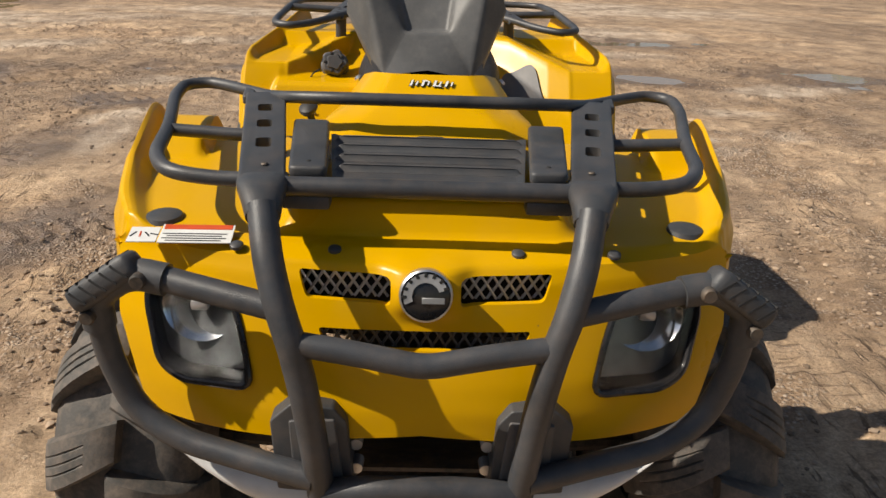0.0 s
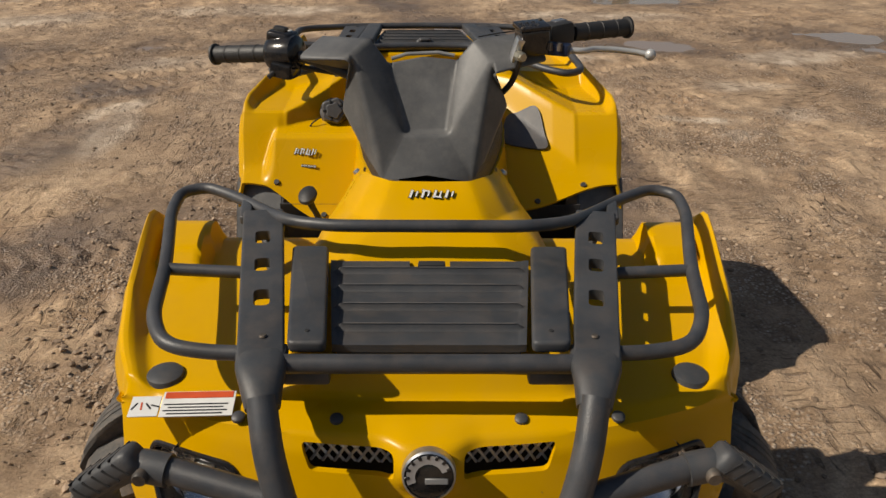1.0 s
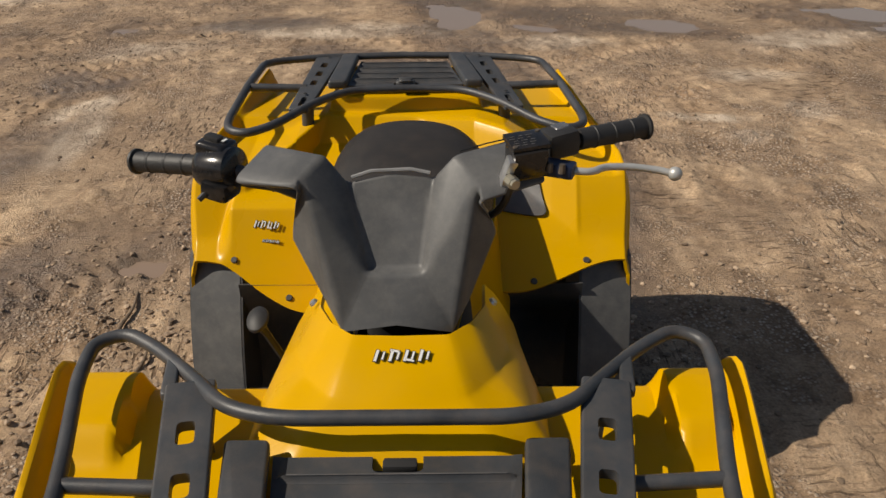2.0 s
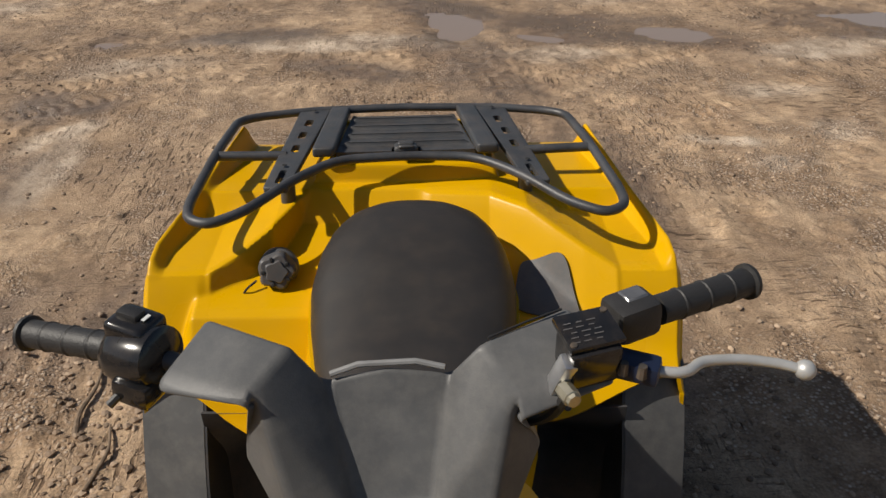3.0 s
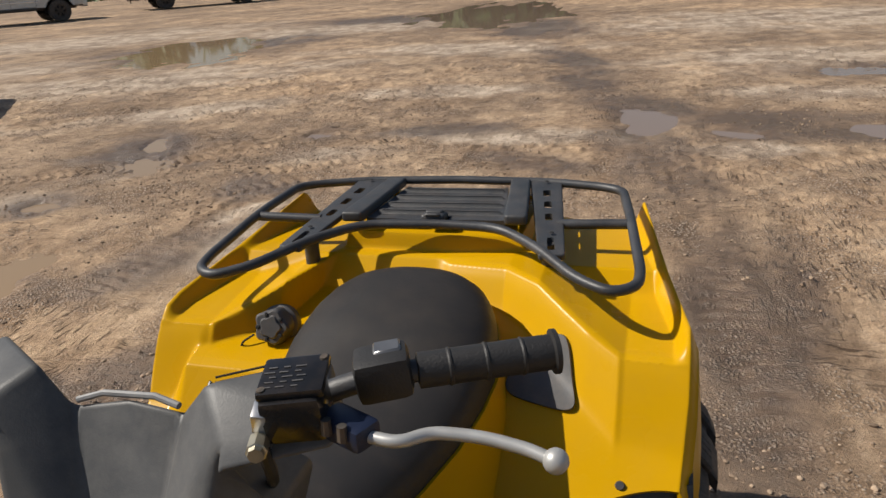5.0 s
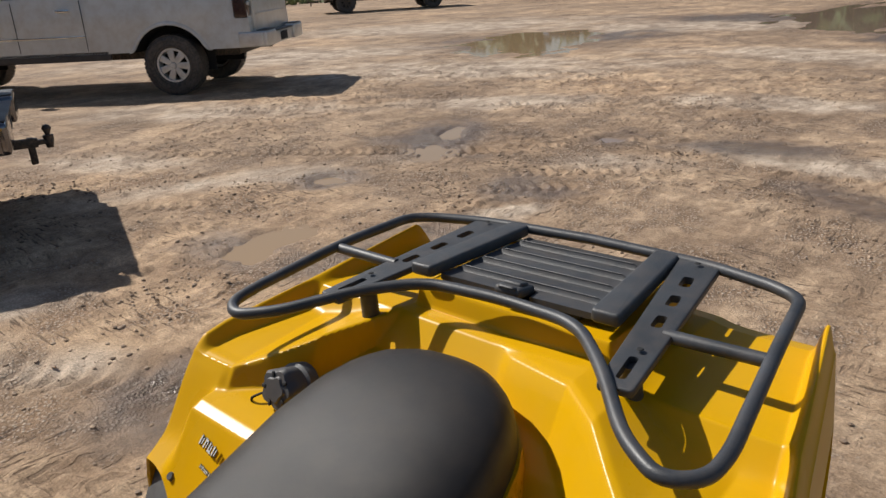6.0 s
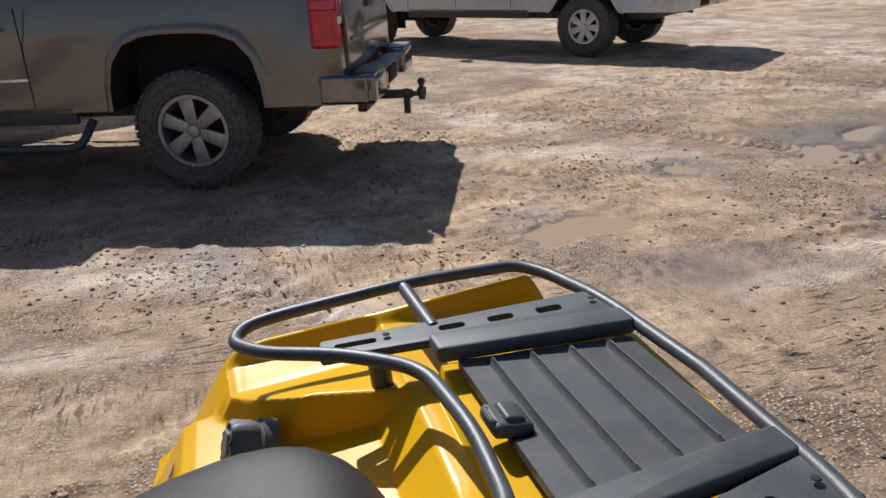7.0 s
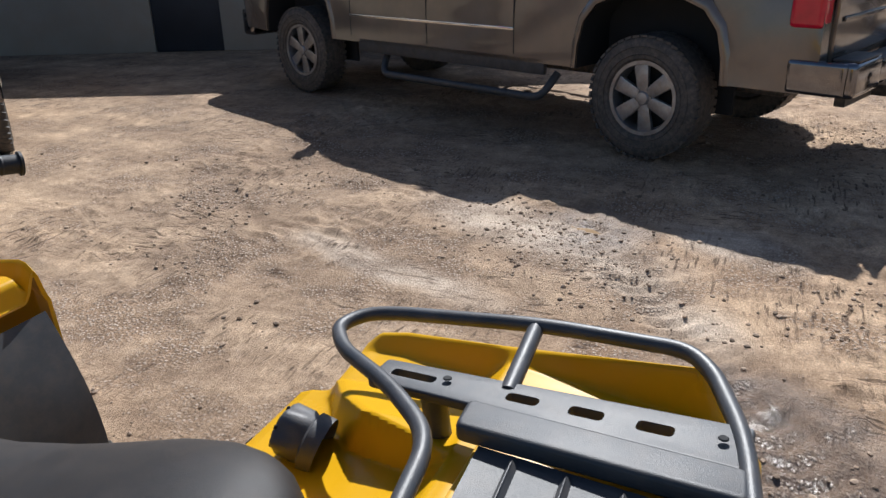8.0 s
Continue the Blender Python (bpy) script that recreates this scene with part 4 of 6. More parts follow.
part("badge_arc", lathe([(0.018, -0.0105), (0.0295, -0.0105), (0.0295, -0.0085), (0.018, -0.0085)], 30, "y", 185), lamp_silver, badge).rotation_euler = (0, radians(-18), 0)
for k in range(8):
    a = radians(22 + k * 23)
    notch = rbox((0.007, 0.003, 0.0045), (0.0285, -0.010, 0), 0.0008, 1)
    notch.transform(Matrix.Rotation(-a, 4, "Y"))
    part("badge_notch", notch, gloss_black, badge)
part("badge_bar", rbox((0.030, 0.002, 0.0085), (0.010, -0.0105, -0.006), 0.0008, 1, (0, 0, 0)), visor_grey, badge)

# plugs and screws on the front body
for sg in (-1, 1):
    plug = lathe([(0.0, 0.007), (0.018, 0.0062), (0.0255, 0.003), (0.0285, -0.004)], 24)
    plug.transform(pose(sg * 0.388, -0.884, 0.839, 4, 0, 0))
    part("plug", plug, black_plastic, bike, "black oval rubber plug")
    for x, y, z in ((0.127, -0.975, 0.832), (0.262, -0.972, 0.833)):
        sc = lathe([(0.0, 0.0022), (0.007, 0.0022), (0.0092, 0.0006), (0.0095, -0.004)], 14)
        sc.transform(pose(sg * x, y, z - 0.001, 14, 0, 0))
        part("screw", sc, tube_black, bike)

# warning sticker
sticker_at = pose(-0.335, -0.9535, 0.8385, 16, 0, 2)


def on_sticker(name, size, x, y, mat, parent, lift=0.0, turn=0.0, label=""):
    bm = rbox(size, (x, y, lift), 0.0003, 1, (0, 0, turn))
    bm.transform(sticker_at)
    return part(name, bm, mat, parent, label)


st = on_sticker("warning_sticker", (0.100, 0.042, 0.0018), 0.014, 0, white_print, bike, 0, 0, "white warning sticker with a red heading")
on_sticker("sticker_heading", (0.094, 0.011, 0.0008), 0.014, 0.0145, red_print, st, 0.0012)
on_sticker("sticker_drawing", (0.040, 0.034, 0.0018), -0.058, -0.003, white_print, st)
for k in range(4):
    on_sticker("sticker_line", (0.088 - 0.012 * (k % 2), 0.0024, 0.0006), 0.012, -0.001 - k * 0.0052, ink, st, 0.0011)
for k in range(4):
    on_sticker("sticker_sign", (0.0026, 0.013, 0.0006), -0.072 + k * 0.0095, -0.003, red_print if k == 1 else ink, st, 0.0011, 35 * k - 30)

# cowl in front of the handlebar: rings of (x, y, z) from the rim under the cover down to the skirt
COWL = [[(0, -0.502, 0.998), (0.072, -0.499, 0.998), (0.108, -0.460, 0.994), (0.134, -0.39, 0.978), (0.142, -0.27, 0.945)],
        [(0, -0.560, 0.974), (0.086, -0.552, 0.974), (0.126, -0.502, 0.970), (0.152, -0.42, 0.955), (0.160, -0.27, 0.925)],
        [(0, -0.604, 0.950), (0.098, -0.588, 0.951), (0.144, -0.530, 0.946), (0.168, -0.44, 0.932), (0.176, -0.27, 0.90)],
        [(0, -0.650, 0.924), (0.128, -0.640, 0.928), (0.182, -0.585, 0.930), (0.200, -0.47, 0.905), (0.198, -0.27, 0.86)],
        [(0, -0.690, 0.892), (0.150, -0.684, 0.896), (0.212, -0.622, 0.900), (0.226, -0.50, 0.86), (0.214, -0.27, 0.80)],
        [(0, -0.705, 0.850), (0.158, -0.700, 0.850), (0.226, -0.636, 0.845), (0.238, -0.50, 0.78), (0.222, -0.27, 0.72)]]


def cowl(u, v):
    """A point of the cowl; u runs over the width, v down the rings."""
    a, sg = min(abs(u), 3.9999), (1 if u >= 0 else -1)
    i, j = min(int(v), len(COWL) - 2), int(a)
    f, g = v - i, a - j
    p = [Vector(COWL[i + m][j + k]) for m in (0, 1) for k in (0, 1)]
    q = (p[0] * (1 - g) + p[1] * g) * (1 - f) + (p[2] * (1 - g) + p[3] * g) * f
    return (sg * q.x, q.y, q.z)


cowl_us = sorted({sg * q for sg in (-1, 1) for q in (0, 0.4, 0.8, 0.94, 1.06, 1.3, 1.7, 1.92, 2.08, 2.5, 2.92, 3.08, 3.5, 4.0)})
cowl_bm = sheet(cowl, cowl_us, (0, 0.15, 0.6, 1.0, 1.5, 1.9, 2.0, 2.1, 2.5, 3.0, 3.5, 3.9, 4.0, 4.1, 4.5, 5.0), 0.006)
cowl_ob = part("cowl", cowl_bm, yellow, bike, "yellow plastic cowl under the handlebar", sharp=30)
for sg in (-1, 1):
    clip = lathe([(0.0, 0.003), (0.006, 0.003), (0.008, -0.002)], 12)
    clip.transform(pose(sg * 0.150, -0.36, 0.966, 0, sg * 40, 0))
    part("clip", clip, alloy, cowl_ob)

def bars(name, where, size, rot, parent, count, tall):
    """Unreadable slanted lettering: pale strokes edged in black."""
    m = pose(*where, *rot)
    w = size / count
    for k in range(count):
        x = -size / 2 + (k + 0.5) * w
        for dx, dy, sx, sy in ((-w * 0.22, 0, w * 0.20, tall), (w * 0.02, tall * (0.4 if k % 2 else -0.4), w * 0.62, tall * 0.18))[: 2 if k % 3 else 1] + ((w * 0.24, 0, w * 0.14, tall * 0.7),):
            edge = rbox((sx + 0.0022, sy + 0.0022, 0.0010), (x + dx, dy, 0), 0.0002, 1, (0, 0, -14))
            edge.transform(m)
            outer = part("letter_edge", edge, ink, parent)
            fill = rbox((sx, sy, 0.0012), (x + dx, dy, 0.0005), 0.0002, 1, (0, 0, -14))
            fill.transform(m)
            part(name, fill, white_print, outer)


bars("decal_letter", (0.003, -0.536, 0.9870), 0.086, (24, 0, 0), bike, 4, 0.019)


# handlebar cover: two ridges rise beside a sunk panel and bend out into the arms
COVER = {"foot_mid": (0, -0.482, 1.003), "foot": (0.083, -0.477, 1.004), "sill_mid": (0, -0.442, 1.068), "sill": (0.045, -0.441, 1.070), "under": (0.128, -0.410, 1.192),
         "bend": (0.095, -0.366, 1.228), "tip": (0.224, -0.378, 1.206), "end": (0.196, -0.306, 1.226), "panel_low_mid": (0, -0.424, 1.068), "panel_low": (0.040, -0.424, 1.069),
         "panel_top": (0.063, -0.368, 1.193), "panel_top_mid": (0, -0.362, 1.201), "flank_low": (0.110, -0.438, 1.014), "flank_top": (0.160, -0.385, 1.108),
         "back_low": (0.118, -0.32, 0.985), "back_top": (0.154, -0.30, 1.10), "lip": (0.132, -0.430, 1.172), "lip_tip": (0.236, -0.394, 1.184), "end_low": (0.206, -0.306, 1.176),
         "bend_low": (0.110, -0.345, 1.165), "panel_back": (0.061, -0.345, 1.170), "panel_back_mid": (0, -0.345, 1.178)}
COVER_FACES = ["foot_mid foot sill sill_mid", "foot under bend sill", "under tip bend", "tip end bend", "sill_mid sill panel_low panel_low_mid", "sill bend panel_top panel_low",
               "panel_low_mid panel_low panel_top panel_top_mid", "foot flank_low flank_top under", "flank_low back_low back_top flank_top", "under lip lip_tip tip",
               "tip lip_tip end_low end", "end end_low bend_low bend", "lip bend_low end_low lip_tip", "under flank_top lip", "flank_top back_top bend_low lip",
               "panel_top_mid panel_top panel_back panel_back_mid", "bend bend_low panel_back panel_top"]


# the arm over the switch side is shallower
LIFT = {"under": 0.026, "lip": 0.040, "tip": 0.016, "lip_tip": 0.025, "end_low": 0.018, "end": 0.012, "bend": 0.010}


def cover():
    bm = bmesh.new()
    spots = {}
    for key, (x, y, z) in COVER.items():
        for sg in (-1, 1):
            high = blend(z, 1.0, 1.2)
            spots[key, sg] = bm.verts.new((sg * x - 0.006 - 0.009 * high, y, z + sg * 0.055 * x * high + (LIFT.get(key, 0.0) if sg < 0 else 0.0))) if x or sg > 0 else spots.get((key, 1))
    for key, (x, y, z) in COVER.items():
        if not x:
            spots[key, -1] = spots[key, 1]
    for line in COVER_FACES:
        for sg in (-1, 1):
            bm.faces.new([spots[key, sg] for key in line.split()])
    bm.verts.ensure_lookup_table()
    bmesh.ops.delete(bm, geom=[v for v in bm.verts if not v.link_faces], context="VERTS")
    bmesh.ops.recalc_face_normals(bm, faces=bm.faces)
    bmesh.ops.triangulate(bm, faces=[f for f in bm.faces if len(f.verts) > 3])
    hard = [e for e in bm.edges if len(e.link_faces) == 2 and e.calc_face_angle(0) > 0.3]
    bmesh.ops.bevel(bm, geom=hard, offset=0.0085, segments=4, profile=0.5, affect="EDGES", clamp_overlap=True)
    return bm


part("handlebar_cover", cover(), grey_plastic, bike, "faded dark grey plastic handlebar cover", sharp=50)
part("cover_visor", tube([(-0.074, -0.3655, 1.1935), (-0.045, -0.360, 1.2015), (0.015, -0.360, 1.2045), (0.045, -0.3655, 1.2005)], 0.0036, 8), visor_grey, bike, "light grey trim along the cover's rear edge")
for sg in (-1, 1):
    part("cover_seam", tube([(sg * 0.104 - 0.015, -0.362, 1.2295 + sg * 0.005), (sg * 0.146 - 0.015, -0.339, 1.2300 + sg * 0.008), (sg * 0.186 - 0.015, -0.318, 1.2290 + sg * 0.010)], 0.0012, 6), liner, bike)

# handlebar, grips, switches, brake
bar_l, bar_r = Vector((-0.419, -0.261, 1.171)), Vector((0.411, -0.264, 1.231))
in_l, in_r = Vector((-0.240, -0.335, 1.190)), Vector((0.232, -0.345, 1.228))
part("handlebar", tube(fillet([bar_l, in_l, (-0.1, -0.36, 1.14), (0.1, -0.36, 1.15), in_r, bar_r], 0.05), 0.011, 10), tube_black, bike, "black steel handlebar")


def grip(a, b, name="grip"):
    d = (b - a)
    prof, length = [], d.length
    for k in range(91):
        h = length * k / 90
        r = 0.0168 + (0.0012 if k in (20, 21, 43, 44, 66, 67) else 0) + (0.0045 if k > 85 else 0)
        prof.append((r if k not in (0, 90) else 0.010, h))
    prof = [(0, 0)] + prof + [(0, length)]
    bm = lathe(prof, 18)
    bm.transform(Matrix.Translation(a) @ d.to_track_quat("Z", "Y").to_matrix().to_4x4())
    return part(name, bm, grip_rubber, bike, "black ribbed rubber grip")


grip(in_l + (bar_l - in_l) * 0.30, bar_l)
grip(in_r + (bar_r - in_r) * 0.32, bar_r)
sw_way = (bar_l - in_l).normalized()
sw_turn = sw_way.to_track_quat("Z", "Y").to_matrix().to_4x4()
sw_bm = lathe([(0.0, -0.036), (0.024, -0.036), (0.032, -0.031), (0.034, -0.020), (0.034, 0.012), (0.031, 0.024), (0.024, 0.030), (0.0, 0.030)], 28)
for v in sw_bm.verts:
    v.co.x *= 1.08
sw_at = Matrix.Translation(in_l + sw_way * 0.030) @ sw_turn
sw_bm.transform(sw_at)
sw = part("switch_block", sw_bm, gloss_black, bike, "glossy black switch block")
part("switch_pod", rbox((0.052, 0.046, 0.026), (-0.268, -0.316, 1.216), 0.010, 3, (0, 8, -20)), gloss_black, sw)
part("rocker_switch", rbox((0.026, 0.018, 0.010), (-0.271, -0.314, 1.231), 0.004, 2, (0, 8, -20)), grip_rubber, sw)
part("switch_print", rbox((0.004, 0.012, 0.0006), (-0.253, -0.320, 1.2295), 0, 1, (0, 8, -20)), white_print, sw)
part("housing_seam", lathe([(0.0346, -0.0012), (0.0352, 0.0), (0.0346, 0.0012)], 28), liner, sw).matrix_local = sw_at
part("lower_clamp", rbox((0.045, 0.05, 0.03), (-0.262, -0.343, 1.161), 0.008, 2, (0, 8, -20)), gloss_black, sw)
part("lever_stub", tube([(-0.272, -0.350, 1.166), (-0.292, -0.366, 1.150)], 0.005, 8), grip_rubber, sw)
part("switch_cable", tube(fillet([(-0.262, -0.335, 1.170), (-0.225, -0.330, 1.160), (-0.165, -0.330, 1.150)], 0.03), 0.005, 8), grip_rubber, sw)
thr = part("throttle_block", rbox((0.052, 0.045, 0.042), (0.260, -0.328, 1.230), 0.009, 2, (0, -6, 22)), grip_rubber, bike, "black throttle housing")
part("throttle_cap", rbox((0.026, 0.022, 0.004), (0.262, -0.320, 1.2515), 0.002, 1, (0, -6, 22)), lamp_grey, thr)
mc = part("brake_reservoir", rbox((0.054, 0.046, 0.046), (0.203, -0.390, 1.226), 0.007, 2, (8, -4, 14)), gloss_black, bike, "black brake fluid reservoir with a worn cap")
part("reservoir_cap", rbox((0.058, 0.050, 0.009), (0.202, -0.386, 1.252), 0.003, 2, (8, -4, 14)), gloss_black, mc)
for k in range(5):
    for m in range(3):
        x = -0.021 + 0.0125 * m + 0.002 * ((k * 7 + m * 3) % 3)
        dash = rbox((0.0095 - 0.0018 * ((k + m) % 3), 0.0014, 0.0005), (x, -0.017 + 0.0066 * k, 0.0050), 0, 1)
        dash.transform(pose(0.202, -0.386, 1.252, 8, -4, 14))
        part("cap_print", dash, pad_grey, mc)
for sx in (-1, 1):
    screw = lathe([(0.0, 0.0056), (0.0035, 0.0056), (0.0042, 0.003)], 10)
    screw.transform(pose(0.202, -0.386, 1.252, 8, -4, 14) @ pose(sx * 0.024, 0.019 * sx, 0))
    part("cap_screw", screw, dark_steel, mc)
bolt = lathe([(0.0, 0.012), (0.007, 0.012), (0.008, 0.008), (0.0095, 0.007), (0.0095, -0.010), (0, -0.010)], 8, "y")
bolt.transform(pose(0.180, -0.424, 1.204, 0, 0, 20) @ Matrix.Scale(-1, 4, (0, 1, 0)))
part("banjo_bolt", bolt, brass, mc)
part("brake_hose", tube(fillet([(0.180, -0.418, 1.200), (0.172, -0.395, 1.150), (0.13, -0.34, 1.09)], 0.03), 0.006, 8), grip_rubber, mc)
part("reservoir_clamp", rbox((0.016, 0.020, 0.050), (0.176, -0.404, 1.212), 0.004, 2, (20, 8, 14)), alloy, mc, "cast alloy clamp")
piv = part("lever_pivot", rbox((0.052, 0.030, 0.022), (0.250, -0.392, 1.212), 0.006, 2, (0, 0, -24)), blue_lever, bike, "blue lever pivot block")
lever_pts = [(0.260, -0.398, 1.211), (0.300, -0.404, 1.211), (0.320, -0.384, 1.211), (0.365, -0.379, 1.209), (0.405, -0.384, 1.205), (0.424, -0.390, 1.202)]
lv = tube(fillet(lever_pts, 0.02), 0.0057, 10)
part("brake_lever", lv, lever_alloy, bike, "polished alloy brake lever with a ball end")
ball = lathe([(0.0108 * math.sin(radians(a)), -0.0108 * math.cos(radians(a))) for a in range(0, 181, 15)], 16)
ball.transform(pose(0.426, -0.390, 1.202))
part("lever_ball", ball, lever_alloy, bike)
for x, y in ((0.253, -0.410), (0.236, -0.404)):
    part("pivot_screw", lathe([(0.0, 0.004), (0.0045, 0.004), (0.0055, -0.010)], 8), dark_steel, piv).location = (x, y, 1.222)
# the bar sits a little to one side and higher
for ob in bike.children:
    if ob.name.split(".")[0] in {"handlebar", "grip", "switch_block", "throttle_block", "brake_reservoir", "lever_pivot", "brake_lever", "lever_ball"}:
        ob.location = (-0.017, 0.0, 0.007)

# gear lever on the footwell's edge
kn = lathe([(0.0, 0.018), (0.016, 0.016), (0.026, 0.008), (0.028, 0.0), (0.022, -0.010), (0.011, -0.016), (0.009, -0.05), (0, -0.05)], 18)
kn.transform(pose(-0.264, -0.290, 0.884, 18, -12, 0) @ Matrix.Diagonal((0.75, 1.05, 0.7, 1)))
kn_ob = part("gear_lever_knob", kn, grip_rubber, bike, "black gear lever knob")
part("gear_lever_rod", tube([(-0.262, -0.286, 0.870), (-0.210, -0.27, 0.74)], 0.007, 8), grip_rubber, kn_ob)

# seat
SEAT = [(-0.34, 0.085, 0.930, 0.850), (-0.28, 0.094, 0.930, 0.850), (-0.15, 0.116, 0.915, 0.830), (0.00, 0.152, 0.905, 0.820), (0.10, 0.178, 0.915, 0.823), (0.20, 0.197, 0.940, 0.835),
        (0.28, 0.205, 0.966, 0.850), (0.36, 0.197, 0.988, 0.870), (0.42, 0.179, 0.997, 0.885), (0.46, 0.157, 0.996, 0.890), (0.495, 0.125, 0.985, 0.895), (0.52, 0.088, 0.970, 0.900), (0.54, 0.045, 0.945, 0.903), (0.548, 0.012, 0.920, 0.905)]


def seat(s, y):
    w, top, low = track_at(SEAT, y)
    a, sg = abs(s), (1 if s >= 0 else -1)
    ang = a * math.pi / 2
    x = w * (math.sin(ang) ** 0.82)
    z = low + (top - low) * (math.cos(ang) ** 0.62 if a < 1 else 0)
    return (sg * x, y, z)


sb = sheet(seat, steps(-1, 1, 44), sorted({*steps(-0.34, 0.48, 36), 0.49, 0.50, 0.51, 0.52, 0.528, 0.535, 0.54, 0.544, 0.548}))
part("seat", sb, vinyl, bike, "dark brown-black vinyl seat")
ring = [(w * 1.01, y, low) for y, w, top, low in SEAT]
ring = ring + [(-x, y, low) for x, y, low in ring[::-1]]


def seat_side(u, v):
    x, y, low = ring[u]
    out = Vector((x, y - 0.1)).normalized() * (0.004 + 0.055 * (1 - v) ** 1.5)
    return (x + out.x, y + out.y, low + 0.012 - 0.22 * (1 - v))


part("seat_base", sheet(seat_side, range(len(ring)), steps(0, 1, 8), 0.006), yellow, bike, "yellow plastic body side under the seat")
part("steering_column", rbox((0.13, 0.09, 0.30), (0, -0.325, 0.94), 0.03, 3), liner, bike)

# rear body: a sloping floor beside the seat and a raised deck whose front edge runs back towards the middle
INNER = [(0.10, 0.655), (0.13, 0.678), (0.33, 0.800), (0.456, 0.864), (0.565, 0.892), (0.618, 0.952), (1.0, 0.952)]
# beside the filler cap: a steep front panel, then a level shelf
SHELF = [(0.10, 0.580), (0.165, 0.665), (0.268, 0.836), (0.290, 0.845), (0.40, 0.858), (0.456, 0.866), (0.565, 0.892), (0.618, 0.952), (1.0, 0.952)]
DECK_EDGE = [(0.0, 0.625), (0.240, 0.622), (0.262, 0.585), (0.306, 0.462), (0.360, 0.398), (0.420, 0.352), (0.60, 0.340)]
DECK_Z = [(0.0, 0.952), (0.240, 0.952), (0.306, 0.940), (0.360, 0.915), (0.430, 0.890), (0.60, 0.895)]
# the other side rises more gently behind the seat
SLOPE_EDGE = [(0.0, 0.61), (0.170, 0.565), (0.250, 0.505), (0.300, 0.455), (0.360, 0.398), (0.420, 0.352), (0.60, 0.340)]
SLOPE_Z = [(0.0, 0.950), (0.175, 0.965), (0.250, 0.960), (0.300, 0.940), (0.360, 0.915), (0.430, 0.890), (0.60, 0.895)]
DECK_END = [(0.90, 0.0), (0.945, 0.012), (0.968, 0.050), (0.980, 0.150)]
TAIL_W = [(0.10, 0.545), (0.28, 0.560), (0.42, 0.560), (0.60, 0.515), (0.86, 0.462), (0.98, 0.440)]


def tail(s, y):
    w = track_at(TAIL_W, y)[0]
    a, sg = abs(s), (1 if s >= 0 else -1)
    e = min(1.0, a)
    x = w * e
    y += (1 - blend(y, 0.15, 0.42)) * (0.075 * blend(x, 0.25, 0.52) - 0.020)
    side = blend(sg * x, -0.02, 0.04)
    floor = track_at(INNER, y)[0]
    edge = track_at(DECK_EDGE, x)[0] * (1 - side) + track_at(SLOPE_EDGE, x)[0] * side
    top = track_at(DECK_Z, x)[0] * (1 - side) + track_at(SLOPE_Z, x)[0] * side
    if sg < 0:
        shelf = track_at(SHELF, y)[0]
        floor += (shelf - floor) * (1 - blend(x, 0.440, 0.485))
    top += 0.045 * min(1.0, max(0.0, (y - 0.38) / 0.46)) * blend(x, 0.30, 0.46)
    ramp = top - max(0.0, edge - y) * (1.55 + 1.3 * (1 - side) * (1 - blend(x, 0.40, 0.45)) * blend(x, 0.20, 0.26))
    # rounded meeting of the ramp with the deck and with the floor
    ramp -= 0.004 * math.exp(-((y - edge) / 0.010) ** 2)
    d = ramp - floor
    z = floor + 0.5 * (d + math.sqrt(d * d + 0.00012)) - track_at(DECK_END, y)[0]
    # raised outer rim, straight from the front corner to its tip
    rim = 0.922 + 0.20 * (y - 0.40)
    z += (rim - z) * blend(y, 0.335, 0.375) * (1 - blend(y, 0.875, 0.93)) * blend(e, 0.915, 0.965)
    z -= 0.045 * blend(e, 0.968, 1.0)
    # storage box under the lid
    box = (1 - blend(x + 0.02 * sg, 0.205, 0.220)) * blend(y, 0.650, 0.664) * (1 - blend(y, 0.962, 0.974))
    z += (0.997 + 0.007 * blend(y, 0.938, 0.946) - z) * box
    if a > 1:
        u = (a - 1) / 0.1
        x += 0.012 * u
        z -= 0.13 * u
    return (sg * x, y, z)


us = sorted({*steps(-1.1, 1.1, 340), *[sg * q for sg in (-1, 1) for q in (0.86, 0.88, 0.90, 0.92, 0.94, 0.955, 0.97, 0.985, 1.0)]})
rear_body = part("rear_body", sheet(tail, us, sorted({*steps(0.150, 0.980, 270), 0.650, 0.654, 0.658, 0.662, 0.666, 0.938, 0.942, 0.946, 0.962, 0.966, 0.970, 0.974}), 0.008), yellow, bike, "glossy yellow plastic rear fenders")

